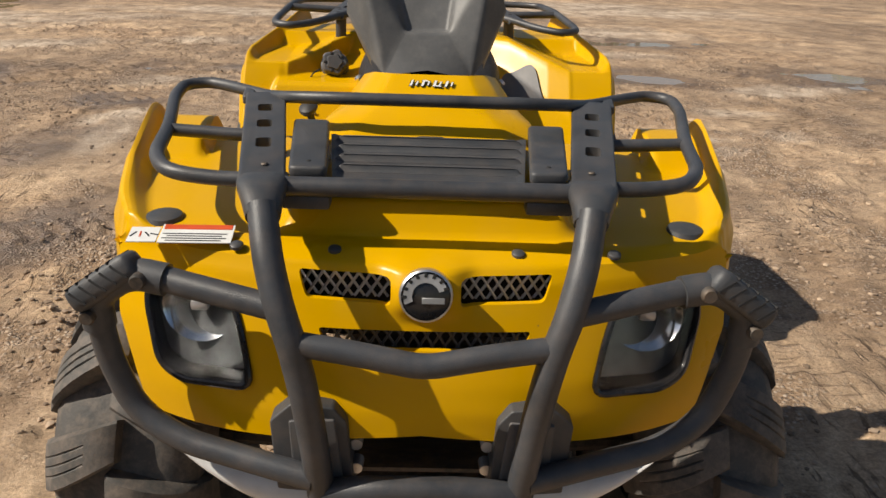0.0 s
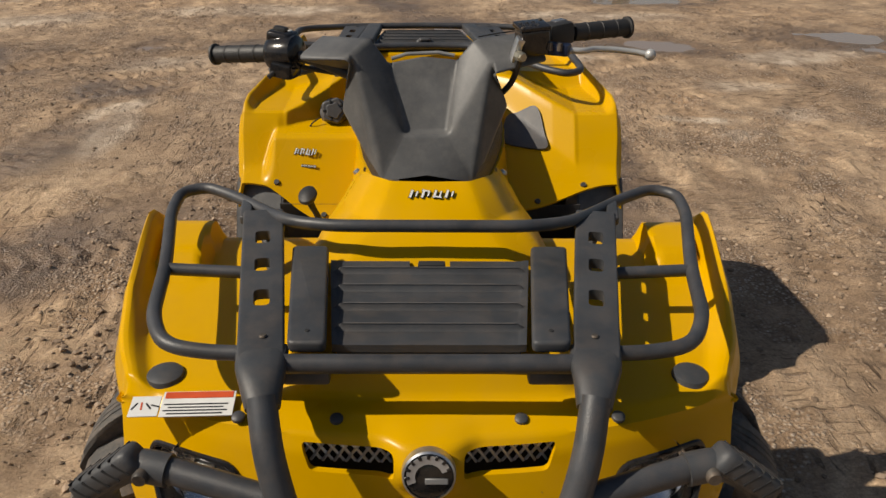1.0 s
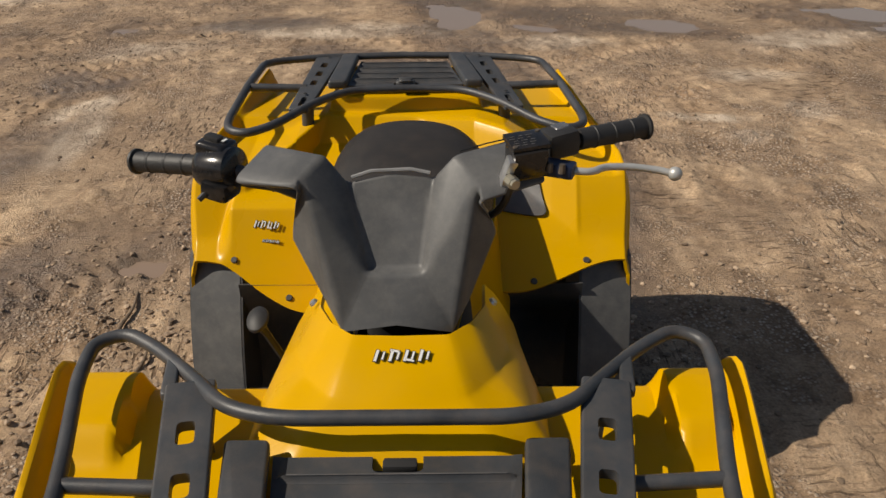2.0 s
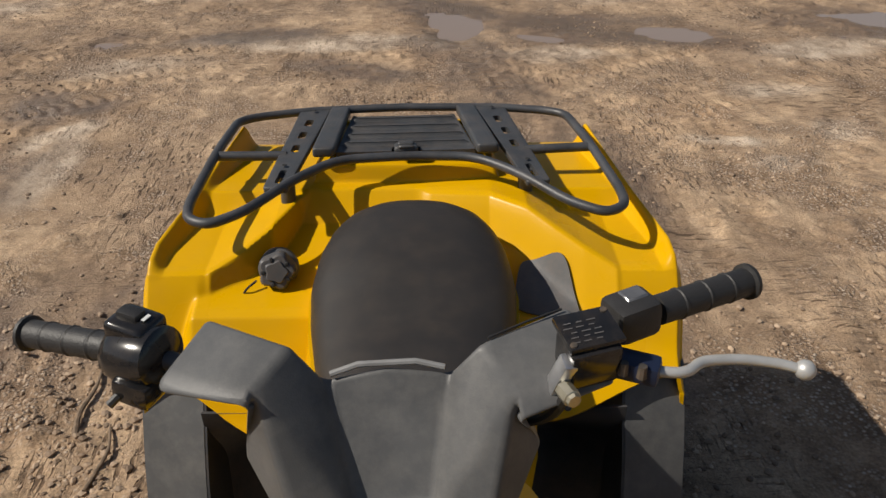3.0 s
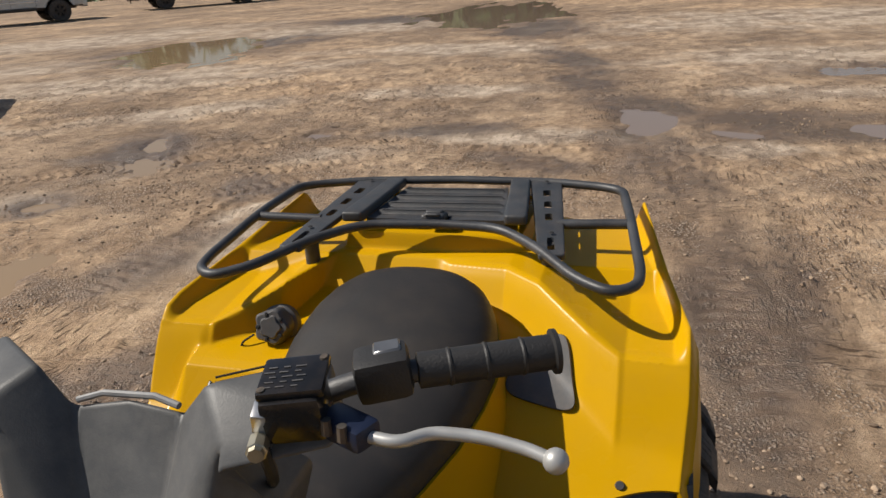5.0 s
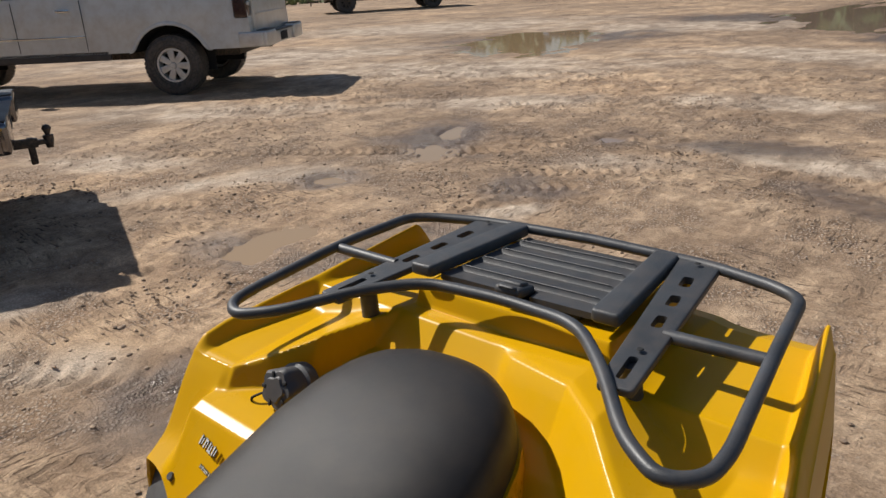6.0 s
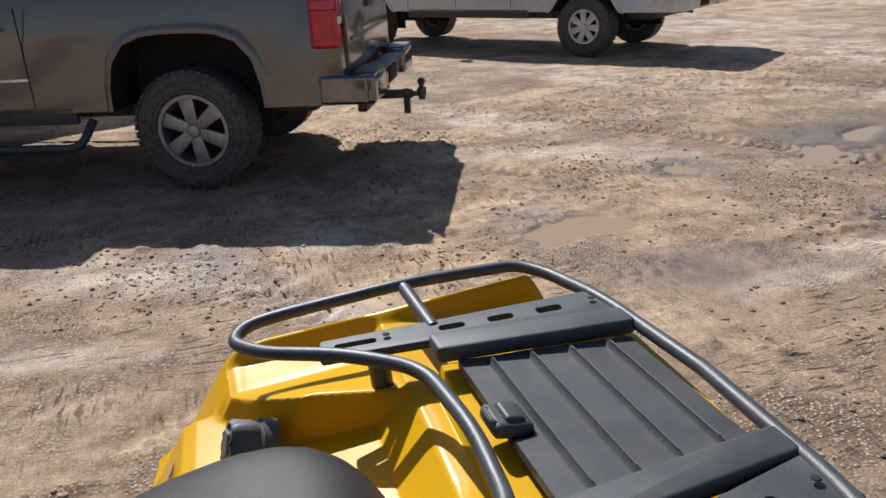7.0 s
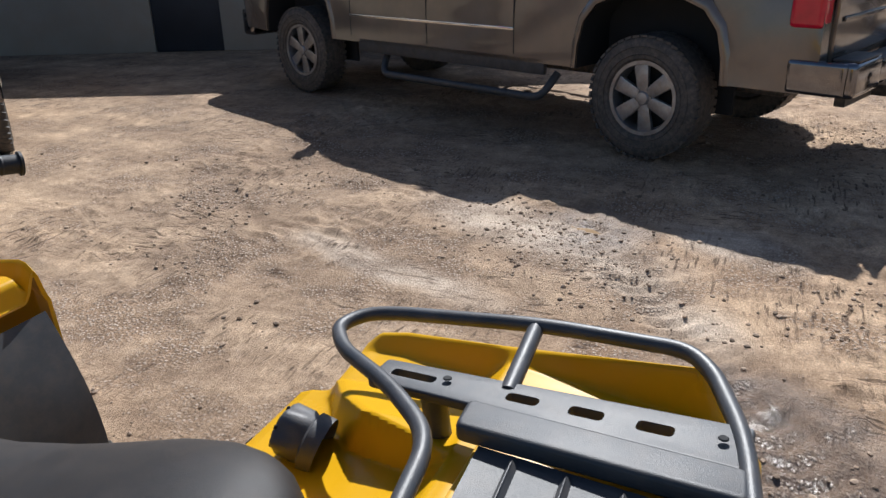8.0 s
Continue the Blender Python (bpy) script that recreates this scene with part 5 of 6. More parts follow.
# black lower mudguards and footwells
for sg in (-1, 1):
    # outer leg of the mudguard, then a well set back behind it
    mg = sheet(lambda u, v: (sg * (0.425 + 0.130 * u), 0.240 - 0.030 * (1 - u) - 0.130 * v - 0.02 * math.sin(v * 3.1), 0.715 - 0.37 * v), steps(0, 1, 6), steps(0, 1, 12), 0.007)
    guard = part("rear_mudguard", mg, grey_plastic, bike, "black plastic lower mudguard")
    side = sheet(lambda u, v: (sg * (0.556 + 0.006 * math.sin(v * 3)), 0.240 + 0.20 * u - 0.130 * v * (1 - u), 0.715 + 0.09 * u - 0.35 * v * (1 - 0.75 * u)), steps(0, 1, 8), steps(0, 1, 8), 0.007)
    part("mudguard_side", side, grey_plastic, guard)
    part("mudguard_return", sheet(lambda u, v: (sg * (0.425 - 0.012 * u), 0.210 + 0.13 * u - 0.130 * v - 0.02 * math.sin(v * 3.1), 0.712 - 0.37 * v), steps(0, 1, 4), steps(0, 1, 10), 0.006), black_plastic, guard)
    part("mudguard_well", sheet(lambda u, v: (sg * (0.18 + 0.245 * u), 0.176 + 0.15 * math.sin(math.pi * (0.15 + 0.7 * u)) * blend(v, 0, 0.5) - 0.05 * v, 0.676 - 0.36 * v), steps(0, 1, 12), steps(0, 1, 12), 0.006), black_plastic, guard)
    fg = sheet(lambda u, v: (sg * (0.27 + 0.26 * u), -0.432 + 0.10 * v + 0.03 * math.sin(v * 3.1), 0.812 - 0.38 * v), steps(0, 1, 10), steps(0, 1, 10), 0.007)
    part("front_mudguard", fg, black_plastic, bike, "black plastic inner mudguard")
    board = rbox((0.29, 0.46, 0.03), (sg * 0.385, -0.12, 0.395), 0.012)
    fb = part("footboard", board, black_plastic, bike, "black ribbed footboard")
    for k in range(7):
        part("tread_rib", rbox((0.22, 0.014, 0.014), (sg * 0.385, -0.30 + 0.06 * k, 0.414), 0.004, 1), black_plastic, fb)
    for x, v in ((0.30, 0.165), (0.435, 0.165)):
        sc = lathe([(0.0, 0.004), (0.007, 0.004), (0.009, -0.002)], 12)
        sc.transform(Matrix.Translation(tail(sg * x / track_at(TAIL_W, v)[0], v)) @ pose(0, 0, 0.002, 45, 0, 0))
        part("screw", sc, tube_black, bike)
part("engine", rbox((0.34, 0.62, 0.36), (0, -0.12, 0.50), 0.05, 3), dark_steel, bike, "dirty dark engine between the footwells")
part("frame_tunnel", rbox((0.26, 0.55, 0.40), (0, -0.34, 0.66), 0.06, 3), liner, bike)
part("frame", rbox((0.30, 1.7, 0.10), (0, -0.05, 0.33), 0.03), dark_steel, bike)
part("undertray", rbox((0.56, 0.46, 0.04), (0, 0.69, 0.80), 0.02), liner, bike)
part("front_tray", rbox((0.52, 0.42, 0.04), (0, -0.72, 0.77), 0.02), liner, bike)

# fuel cap on one side, grey pad on the other
cap = lathe([(0.0, 0.050), (0.020, 0.050), (0.023, 0.046), (0.031, 0.046), (0.036, 0.040), (0.038, 0.012), (0.036, 0.004), (0.042, 0.0), (0.042, -0.022)], 40)
for v in cap.verts:
    a = math.atan2(v.co.y, v.co.x)
    if v.co.z > 0.003:
        k = 1 + 0.11 * math.cos(a * 5) * blend(v.co.z, 0.003, 0.02)
        v.co.x *= k
        v.co.y *= k
cap_at = pose(-0.286, 0.388, 0.880, 70, 0, 6)
cap.transform(cap_at)
cap_ob = part("fuel_cap", cap, pad_grey, bike, "dark grey ribbed fuel filler cap")
for k in range(5):
    a = radians(36 + 72 * k)
    notch = rbox((0.010, 0.007, 0.004), (0.027 * math.cos(a), 0.027 * math.sin(a), 0.0465), 0.0015, 1, (0, 0, math.degrees(a)))
    notch.transform(cap_at)
    part("cap_notch", notch, liner, cap_ob)
part("cap_tether", tube(fillet([(-0.326, 0.352, 0.872), (-0.345, 0.335, 0.862), (-0.352, 0.338, 0.850)], 0.012), 0.0025, 6), liner, cap_ob)


def pad(u, v):
    # rounded four-sided outline, lying on the sloping floor
    su, sv = 2 * u - 1, 2 * v - 1
    m = max(abs(su), abs(sv), 1e-6)
    k = m / (abs(su) ** 5 + abs(sv) ** 5) ** 0.2 if m > 1e-5 else 1
    su, sv = su * k, sv * k
    y = 0.372 + 0.055 * sv - 0.014 * su
    x = 0.277 + (0.060 - 0.014 * sv) * su
    return (x, y, tail(x / track_at(TAIL_W, y)[0], y)[2] + 0.005)


padm = sheet(pad, steps(0, 1, 14), steps(0, 1, 14), 0.006)
part("side_pad", padm, pad_grey, bike, "dark grey plastic pad beside the seat")
def on_tail(x, y):
    return (x, y, tail(x / track_at(TAIL_W, y)[0], y)[2] + 0.004)


def tail_slope(x, y):
    return math.degrees(math.atan2(on_tail(x, y + 0.01)[2] - on_tail(x, y - 0.01)[2], 0.02))


bars("decal_letter", on_tail(-0.355, 0.243), 0.066, (tail_slope(-0.355, 0.240), 0, -8), bike, 4, 0.018)
bars("decal_letter", on_tail(-0.345, 0.224), 0.044, (tail_slope(-0.345, 0.224), 0, -8), bike, 5, 0.006)


# ---- racks ----
def ribbed_deck(w0, w1, y0, y1, z, ribs, name, parent, flip=False, latch_at_end=False):
    """A black lid with raised cross ribs and a notch for its latch."""
    long = abs(y1 - y0)
    def fn(u, v):
        w = w0 + (w1 - w0) * v
        rise = 0.0
        for k in range(ribs):
            d = (v - (k + 0.75) / (ribs + 0.45)) * long
            rise = max(rise, 1 - abs(d) / 0.006)
        rise *= 0.0075 * blend(abs(2 * u - 1), 0.96, 0.91)
        slope = 0.003 * ((v * (ribs + 0.45) + 0.25) % 1.0) * (-1 if flip else 1)
        return ((u - 0.5) * w, y0 + (y1 - y0) * v, z + 0.006 + rise + slope * blend(abs(2 * u - 1), 0.97, 0.90))
    vs = {0.0, 1.0}
    for k in range(ribs):
        m = (k + 0.75) / (ribs + 0.45)
        vs |= {m + q / long for q in (-0.0062, -0.005, -0.002, 0, 0.002, 0.005, 0.0062)}
    top = sheet(fn, sorted({*steps(0, 1, 10), 0.02, 0.035, 0.05, 0.95, 0.965, 0.98}), sorted(q for q in vs if 0 <= q <= 1), 0.012)
    yl = y1 if latch_at_end else y0
    notch = prism(round_outline([(-0.034, yl - 0.030), (0.034, yl - 0.030), (0.034, yl + 0.030), (-0.034, yl + 0.030)], 0.012), 0.08, "z", 0, z - 0.03)
    lid = part(name, cut(top, [notch]), black_plastic, parent, "black ribbed plastic storage lid")
    for k in range(ribs):
        v = (k + 0.75) / (ribs + 0.45)
        a, b, c = fn(0.06, v), fn(0.5, v), fn(0.94, v)
        if abs(v * long - (long if latch_at_end else 0)) > 0.035:
            # paler thread on the crest: the rib's highlight put into colour
            part("rib_highlight", tube([a, b, c], 0.0011, 6), pad_grey, lid)
    part("lid_floor", rbox((min(w0, w1) * 0.96, long - 0.012, 0.008), (0, (y0 + y1) / 2, z - 0.014), 0.002, 1), liner, lid)
    return lid


RAIL = 0.0108
z0 = 0.924
half = [(0.20, -0.948, z0 - 0.006), (0.30, -0.945, z0 - 0.006), (0.362, -0.936, z0), (0.398, -0.87, z0 + 0.004), (0.425, -0.72, z0 + 0.010), (0.472, -0.53, z0 + 0.026), (0.474, -0.458, z0 + 0.034),
        (0.430, -0.436, z0 + 0.036), (0.368, -0.478, z0 + 0.034), (0.290, -0.556, z0 + 0.034), (0.235, -0.628, z0 + 0.048), (0.16, -0.658, z0 + 0.054)]
loop = [Vector(q) for q in half] + [Vector((-x, y, z)) for x, y, z in half[::-1]]
front_rack = part("front_rack", tube(fillet(loop, 0.045), RAIL, 12), tube_black, bike, "black tubular steel front rack")
part("cross_bar", tube([(-0.21, -0.972, z0 - 0.006), (0.21, -0.972, z0 - 0.006)], 0.0135, 12), tube_black, front_rack)
for sg in (-1, 1):
    part("side_bar", tube([(sg * 0.426, -0.726, z0 + 0.008), (sg * 0.285, -0.728, z0 + 0.002)], 0.0105, 10), tube_black, front_rack)
    part("bracket", slotted_plate((sg * 0.296, -0.565, z0 + 0.036), (sg * 0.222, -0.975, z0 - 0.002), 0.070, 0.062, [(0.19, 0.285), (0.40, 0.49), (0.615, 0.715)], 0.018, 0.36),
         black_plastic, front_rack, "black slotted rack bracket")
    part("bracket_leg", slotted_plate((sg * 0.339, -0.500, z0 + 0.034), (sg * 0.323, -0.590, z0 + 0.033), 0.018, 0.022, [], 0.016), black_plastic, front_rack)
    pad_bm = prism(round_outline([(sg * a, b) for a, b in ((0.232, -0.655), (0.171, -0.655), (0.138, -0.955), (0.190, -0.955))], 0.010), 0.018, "z", 0.005, z0 - 0.001)
    part("side_pad_strip", pad_bm, black_plastic, front_rack, "flat black plastic strip")
    part("rack_bolt", lathe([(0.0, 0.002), (0.004, 0.002), (0.0055, 0.0)], 12), dark_steel, front_rack).location = (sg * 0.2265, -0.932, z0 + 0.0125)
    part("rack_bolt", lathe([(0.0, 0.0012), (0.003, 0.0012), (0.004, 0.0)], 10), liner, front_rack).location = (sg * 0.167, -0.926, z0 + 0.0172)
    part("rack_foot", rbox((0.065, 0.03, 0.020), (sg * 0.165, -0.962, z0 - 0.028), 0.006), black_plastic, front_rack)
    part("rack_stay", tube([(sg * 0.30, -0.545, z0 + 0.01), (sg * 0.28, -0.60, 0.86)], 0.012, 8), tube_black, front_rack)
lid = ribbed_deck(0.270, 0.335, -0.925, -0.665, z0 - 0.012, 4, "storage_lid", front_rack, True, True)
part("lid_latch", rbox((0.046, 0.018, 0.014), (0.003, -0.680, z0 - 0.010), 0.004), liner, lid)

zr = 1.036
half = [(0.0, 0.932, zr + 0.010), (0.25, 0.916, zr + 0.010), (0.375, 0.880, zr + 0.010), (0.422, 0.848, zr + 0.010), (0.440, 0.66, zr + 0.004), (0.460, 0.435, zr - 0.024), (0.454, 0.378, zr - 0.030),
        (0.407, 0.350, zr - 0.032), (0.340, 0.394, zr - 0.026), (0.250, 0.506, zr - 0.006), (0.160, 0.597, zr), (0.0, 0.612, zr)]
loop = [Vector(q) for q in half] + [Vector((-x, y, z)) for x, y, z in half[-2:0:-1]]
loop = [loop[0]] + fillet(loop[:1] + loop[1:] + loop[:1], 0.05)[1:-1]
rear_rack = part("rear_rack", tube(loop, RAIL, 12, closed=True), tube_black, bike, "black tubular steel rear rack")
for sg in (-1, 1):
    part("side_bar", tube([(sg * 0.446, 0.645, zr - 0.002), (sg * 0.28, 0.650, zr - 0.008)], 0.0115, 10), tube_black, rear_rack)
    part("bracket", slotted_plate((sg * 0.286, 0.474, zr - 0.017), (sg * 0.229, 0.922, zr + 0.008), 0.054, 0.080, [(0.05, 0.19), (0.40, 0.49), (0.57, 0.66), (0.74, 0.83)], 0.014, 0.27),
         black_plastic, rear_rack, "black slotted rack bracket")
    pad_bm = prism(round_outline([(sg * a, b) for a, b in ((0.218, 0.622), (0.166, 0.622), (0.140, 0.920), (0.190, 0.920))], 0.010), 0.024, "z", 0.006, zr - 0.004)
    part("side_pad_strip", pad_bm, black_plastic, rear_rack, "flat black plastic strip")
    part("rack_bolt", lathe([(0.0, 0.0014), (0.0045, 0.0014), (0.006, 0.0)], 12), liner, rear_rack).location = (sg * 0.276, 0.574, zr + 0.0003)
    part("rack_bolt", lathe([(0.0, 0.0014), (0.0045, 0.0014), (0.006, 0.0)], 12), liner, rear_rack).location = (sg * 0.233, 0.894, zr + 0.0190)
    part("rack_post", tube([(sg * 0.270, 0.556, zr - 0.016), (sg * 0.274, 0.564, 0.930)], 0.017, 12), tube_black, rear_rack)
lid = ribbed_deck(0.330, 0.268, 0.650, 0.905, zr - 0.008, 4, "storage_lid", rear_rack, True)
lt = part("lid_latch", rbox((0.056, 0.052, 0.020), (0.0, 0.654, zr + 0.002), 0.009, 3, (-10, 0, 0)), black_plastic, lid, "black latch tongue")
part("latch_hump", rbox((0.040, 0.026, 0.016), (0.0, 0.658, zr + 0.009), 0.006, 3, (-14, 0, 0)), black_plastic, lt)
part("latch_grip", tube(fillet([(-0.016, 0.640, zr + 0.008), (-0.016, 0.630, zr + 0.015), (0.016, 0.630, zr + 0.015), (0.016, 0.640, zr + 0.008)], 0.006), 0.004, 8), black_plastic, lt)
# the rack sits a little askew on the body
rear_rack.matrix_local = pose(-0.020, 0.035, -0.010) @ pose(0, 0.65, 0, 0, 0, 2.6) @ pose(0, -0.65, 0)

# ---- bull bar ----
def funnel(centres, halves, n=20):
    """A sleeve that goes from a flat section to a round one."""
    bm = bmesh.new()
    rings = []
    pts = [Vector(q) for q in centres]
    for i, (p, (hw, hh)) in enumerate(zip(pts, halves)):
        d = (pts[min(i + 1, len(pts) - 1)] - pts[max(i - 1, 0)]).normalized()
        side = d.cross(Vector((0, 0, 1))).normalized()
        up = side.cross(d)
        e = 4.0 - 2.0 * i / (len(pts) - 1)
        ring = []
        for k in range(n):
            c, s = math.cos(2 * math.pi * k / n), math.sin(2 * math.pi * k / n)
            q = (abs(c) ** e + abs(s) ** e) ** (-1 / e)
            ring.append(bm.verts.new(p + side * hw * c * q + up * hh * s * q))
        rings.append(ring)
    for ra, rb in zip(rings, rings[1:]):
        for k in range(n):
            bm.faces.new((ra[k], ra[(k + 1) % n], rb[(k + 1) % n], rb[k]))
    bm.faces.new(rings[0][::-1])
    bm.faces.new(rings[-1])
    return bm


R = 0.0195
up_half = [(0.210, -1.036, 0.912), (0.197, -1.082, 0.858), (0.180, -1.105, 0.798), (0.165, -1.115, 0.755), (0.151, -1.118, 0.685), (0.141, -1.110, 0.590), (0.135, -1.085, 0.46)]
for sg in (-1, 1):
    up_bm = tube(fillet([(sg * x, y, z) for x, y, z in up_half], 0.04), R, 14)
    ob = part("bull_bar_upright", up_bm, tube_black, bike, "black steel bull bar upright")
    part("sleeve", funnel([(sg * 0.226, -0.945, 0.920), (sg * 0.219, -0.988, 0.922), (sg * 0.213, -1.018, 0.914), (sg * 0.208, -1.042, 0.898)],
                          [(0.035, 0.011), (0.033, 0.015), (0.027, 0.020), (0.0222, 0.0222)]), black_plastic, ob, "black plastic sleeve joining rack and bull bar")
    side_top = [(sg * 0.185, -1.098, 0.798), (sg * 0.325, -1.062, 0.816), (sg * 0.345, -1.058, 0.820)]
    part("upper_side_tube", tube(fillet(side_top, 0.04), 0.0175, 12), tube_black, ob)
    low = [(sg * 0.145, -1.104, 0.545), (sg * 0.335, -1.062, 0.574), (sg * 0.398, -1.045, 0.612), (sg * 0.426, -1.040, 0.690), (sg * 0.430, -1.045, 0.752)]
    part("lower_side_tube", tube(fillet(low, 0.06), 0.0175, 12), tube_black, ob)
    elbow = tube(fillet([(sg * 0.330, -1.062, 0.817), (sg * 0.378, -1.056, 0.824), (sg * 0.430, -1.050, 0.788), (sg * 0.430, -1.046, 0.742)], 0.03), 0.0215, 14)
    eb = part("elbow_guard", elbow, black_plastic, ob, "black plastic elbow cap on the bull bar")
    at = pose(sg * 0.408, -1.060, 0.812, -10, sg * 35, 0)
    pad_bm = rbox((0.104, 0.042, 0.036), (0, 0, 0), 0.014, 3)
    pad_bm.transform(at)
    pad = part("elbow_pad", pad_bm, black_plastic, eb)
    for k in range(5):
        groove = rbox((0.0028, 0.036, 0.003), (-0.034 + 0.017 * k, -0.002, 0.0168), 0, 1, (0, 0, sg * 28))
        groove.transform(at)
        part("pad_groove", groove, liner, eb)
        groove = rbox((0.0028, 0.003, 0.026), (-0.034 + 0.017 * k, -0.0198, 0.0), 0, 1, (0, sg * 24, 0))
        groove.transform(at)
        part("pad_groove", groove, liner, eb)
    for x, y, z in ((0.359, -1.080, 0.823), (0.433, -1.070, 0.766)):
        bo = lathe([(0.0, -0.008), (0.0085, -0.008), (0.0105, -0.004), (0.0105, 0.006)], 12, "y")
        bo.transform(pose(sg * x, y, z))
        part("guard_bolt", bo, dark_steel, eb)
mid = [(-0.162, -1.112, 0.757), (-0.09, -1.120, 0.750), (-0.012, -1.126, 0.737), (0.012, -1.126, 0.737), (0.09, -1.120, 0.750), (0.162, -1.112, 0.757)]
part("bull_bar_cross_tube", tube(fillet(mid, 0.04), 0.0165, 12), tube_black, bike)
lowc = [(-0.140, -1.098, 0.515), (-0.07, -1.112, 0.535), (0.07, -1.112, 0.535), (0.140, -1.098, 0.515)]
part("bull_bar_lower_tube", tube(fillet(lowc, 0.05), 0.019, 12), tube_black, bike)
for sg in (-1, 1):
    pl = prism(round_outline([(sg * a, b) for a, b in ((0.094, 0.50), (0.200, 0.51), (0.206, 0.622), (0.176, 0.650), (0.120, 0.644), (0.102, 0.622))], 0.004), 0.05, "y", 0.003, -1.084)
    vent = part("nose_vent", pl, black_plastic, bike, "black plastic nose vent beside the bull bar")
    part("vent_panel", prism(round_outline([(sg * a, b) for a, b in ((0.108, 0.53), (0.176, 0.53), (0.180, 0.625), (0.118, 0.628))], 0.004), 0.006, "y", 0.002, -1.088), pad_grey, vent)
    def wing(u, v):
        x = 0.120 + 0.235 * u
        low = 0.412 + 0.112 * u ** 2.4
        return (sg * x, -1.030 + 0.030 * u * u + 0.030 * (2 * v - 1) ** 2 - 0.024, low + (0.014 + 0.075 * (1 - u * u)) * (1 - v))
    part("skid_wing", sheet(wing, steps(0, 1, 16), steps(0, 1, 10), 0.005), silver_paint, bike, "bright silver lower guard")
    for z in (0.57, 0.53):
        part("tow_bolt", lathe([(0, -0.012), (0.009, -0.012), (0.010, 0.01)], 10, "y"), alloy, bike).location = (sg * 0.092, -1.05, z)
part("front_skid_plate", sheet(lambda u, v: ((u - 0.5) * 0.26, -1.02 + 0.30 * v, 0.50 - 0.17 * v ** 1.5), steps(0, 1, 4), steps(0, 1, 6), 0.006), dark_steel, bike)

# ---- wheels ----
def quad_tyre(r, w, rim_r):
    prof = [(rim_r, -w * 0.36), (rim_r + 0.02, -w * 0.46), (r - 0.115, -w * 0.52), (r - 0.080, -w * 0.50), (r - 0.060, -w * 0.42), (r - 0.048, -w * 0.28), (r - 0.042, 0), (r - 0.048, w * 0.28),
            (r - 0.060, w * 0.42), (r - 0.080, w * 0.50), (r - 0.115, w * 0.52), (rim_r + 0.02, w * 0.46), (rim_r, w * 0.36)]
    return lathe(prof, 48, "x")


def quad_lug(r, w):
    """A chunky slanted tread bar from the tyre's middle round its shoulder, with fine grooves across its top."""
    us = (0.0, 0.12, 0.3, 0.42, 0.55, 0.68, 0.8, 0.9, 1.0)
    cs = (-1, -0.86, -0.42, -0.36, -0.30, -0.06, 0.0, 0.06, 0.30, 0.36, 0.42, 0.86, 1)
    bm = bmesh.new()

    def spot(u, c, lift):
        x = w * (-0.03 + 0.66 * u - 0.05 * u * u)
        rad = r - 0.004 - 0.082 * u ** 3.0 + lift
        if lift > -0.01:
            groove = c in (-0.36, 0.0, 0.36) and 0.3 < u < 0.9
            rad -= 0.0045 if groove else 0.0
            rad -= 0.010 if abs(c) == 1 or u in (0.0, 1.0) else 0.0
        a = 0.20 * u + c * (0.105 + 0.060 * u)
        return (x, -rad * math.sin(a), rad * math.cos(a))
    top = [[bm.verts.new(spot(u, c, 0.0)) for c in cs] for u in us]
    for i in range(len(us) - 1):
        for j in range(len(cs) - 1):
            bm.faces.new((top[i][j], top[i][j + 1], top[i + 1][j + 1], top[i + 1][j]))
    rim = [(0, j) for j in range(len(cs))] + [(i, len(cs) - 1) for i in range(1, len(us))] + [(len(us) - 1, j) for j in range(len(cs) - 2, -1, -1)] + [(i, 0) for i in range(len(us) - 2, 0, -1)]
    low = [bm.verts.new(spot(us[i], cs[j] * 1.10, -0.055)) for i, j in rim]
    for k in range(len(rim)):
        (i, j), (m, q) = rim[k], rim[(k + 1) % len(rim)]
        bm.faces.new((top[i][j], top[m][q], low[(k + 1) % len(rim)], low[k]))
    return bm


def quad_wheel(at, r, w, rim_r, lugs, turn=0.0):
    tyre = part("wheel", quad_tyre(r, w, rim_r), rubber, bike, "muddy deep-lugged quad tyre")
    tyre.location = at
    kinds = []
    for flip in (1, -1):
        lug = quad_lug(r, w)
        lug.transform(Matrix.Scale(flip, 4, (1, 0, 0)))
        bmesh.ops.recalc_face_normals(lug, faces=lug.faces)
        for f in lug.faces:
            f.smooth = True
        for e in lug.edges:
            if len(e.link_faces) == 2 and e.calc_face_angle(0) > 0.6:
                e.smooth = False
        me = bpy.data.meshes.new("lug")
        lug.to_mesh(me)
        lug.free()
        me.materials.append(rubber)
        kinds.append((flip, me))
    for k in range(lugs):
        for flip, me in kinds:
            ob = new("tread_lug", me)
            ob.parent = tyre
            ob.matrix_local = Matrix.Rotation(radians(360 / lugs * (k + (0.5 if flip < 0 else 0)) + turn), 4, "X")
    part("rim", lathe([(rim_r + 0.004, -w * 0.38), (rim_r - 0.02, -w * 0.30), (rim_r - 0.03, 0), (rim_r * 0.5, w * 0.10), (0.03, w * 0.12), (0.0, w * 0.12)], 32, "x"), dark_steel, tyre)
    part("rim", lathe([(rim_r + 0.004, w * 0.38), (rim_r - 0.02, w * 0.30), (rim_r - 0.03, 0), (rim_r * 0.5, -w * 0.10), (0.03, -w * 0.12), (0.0, -w * 0.12)], 32, "x"), dark_steel, tyre)


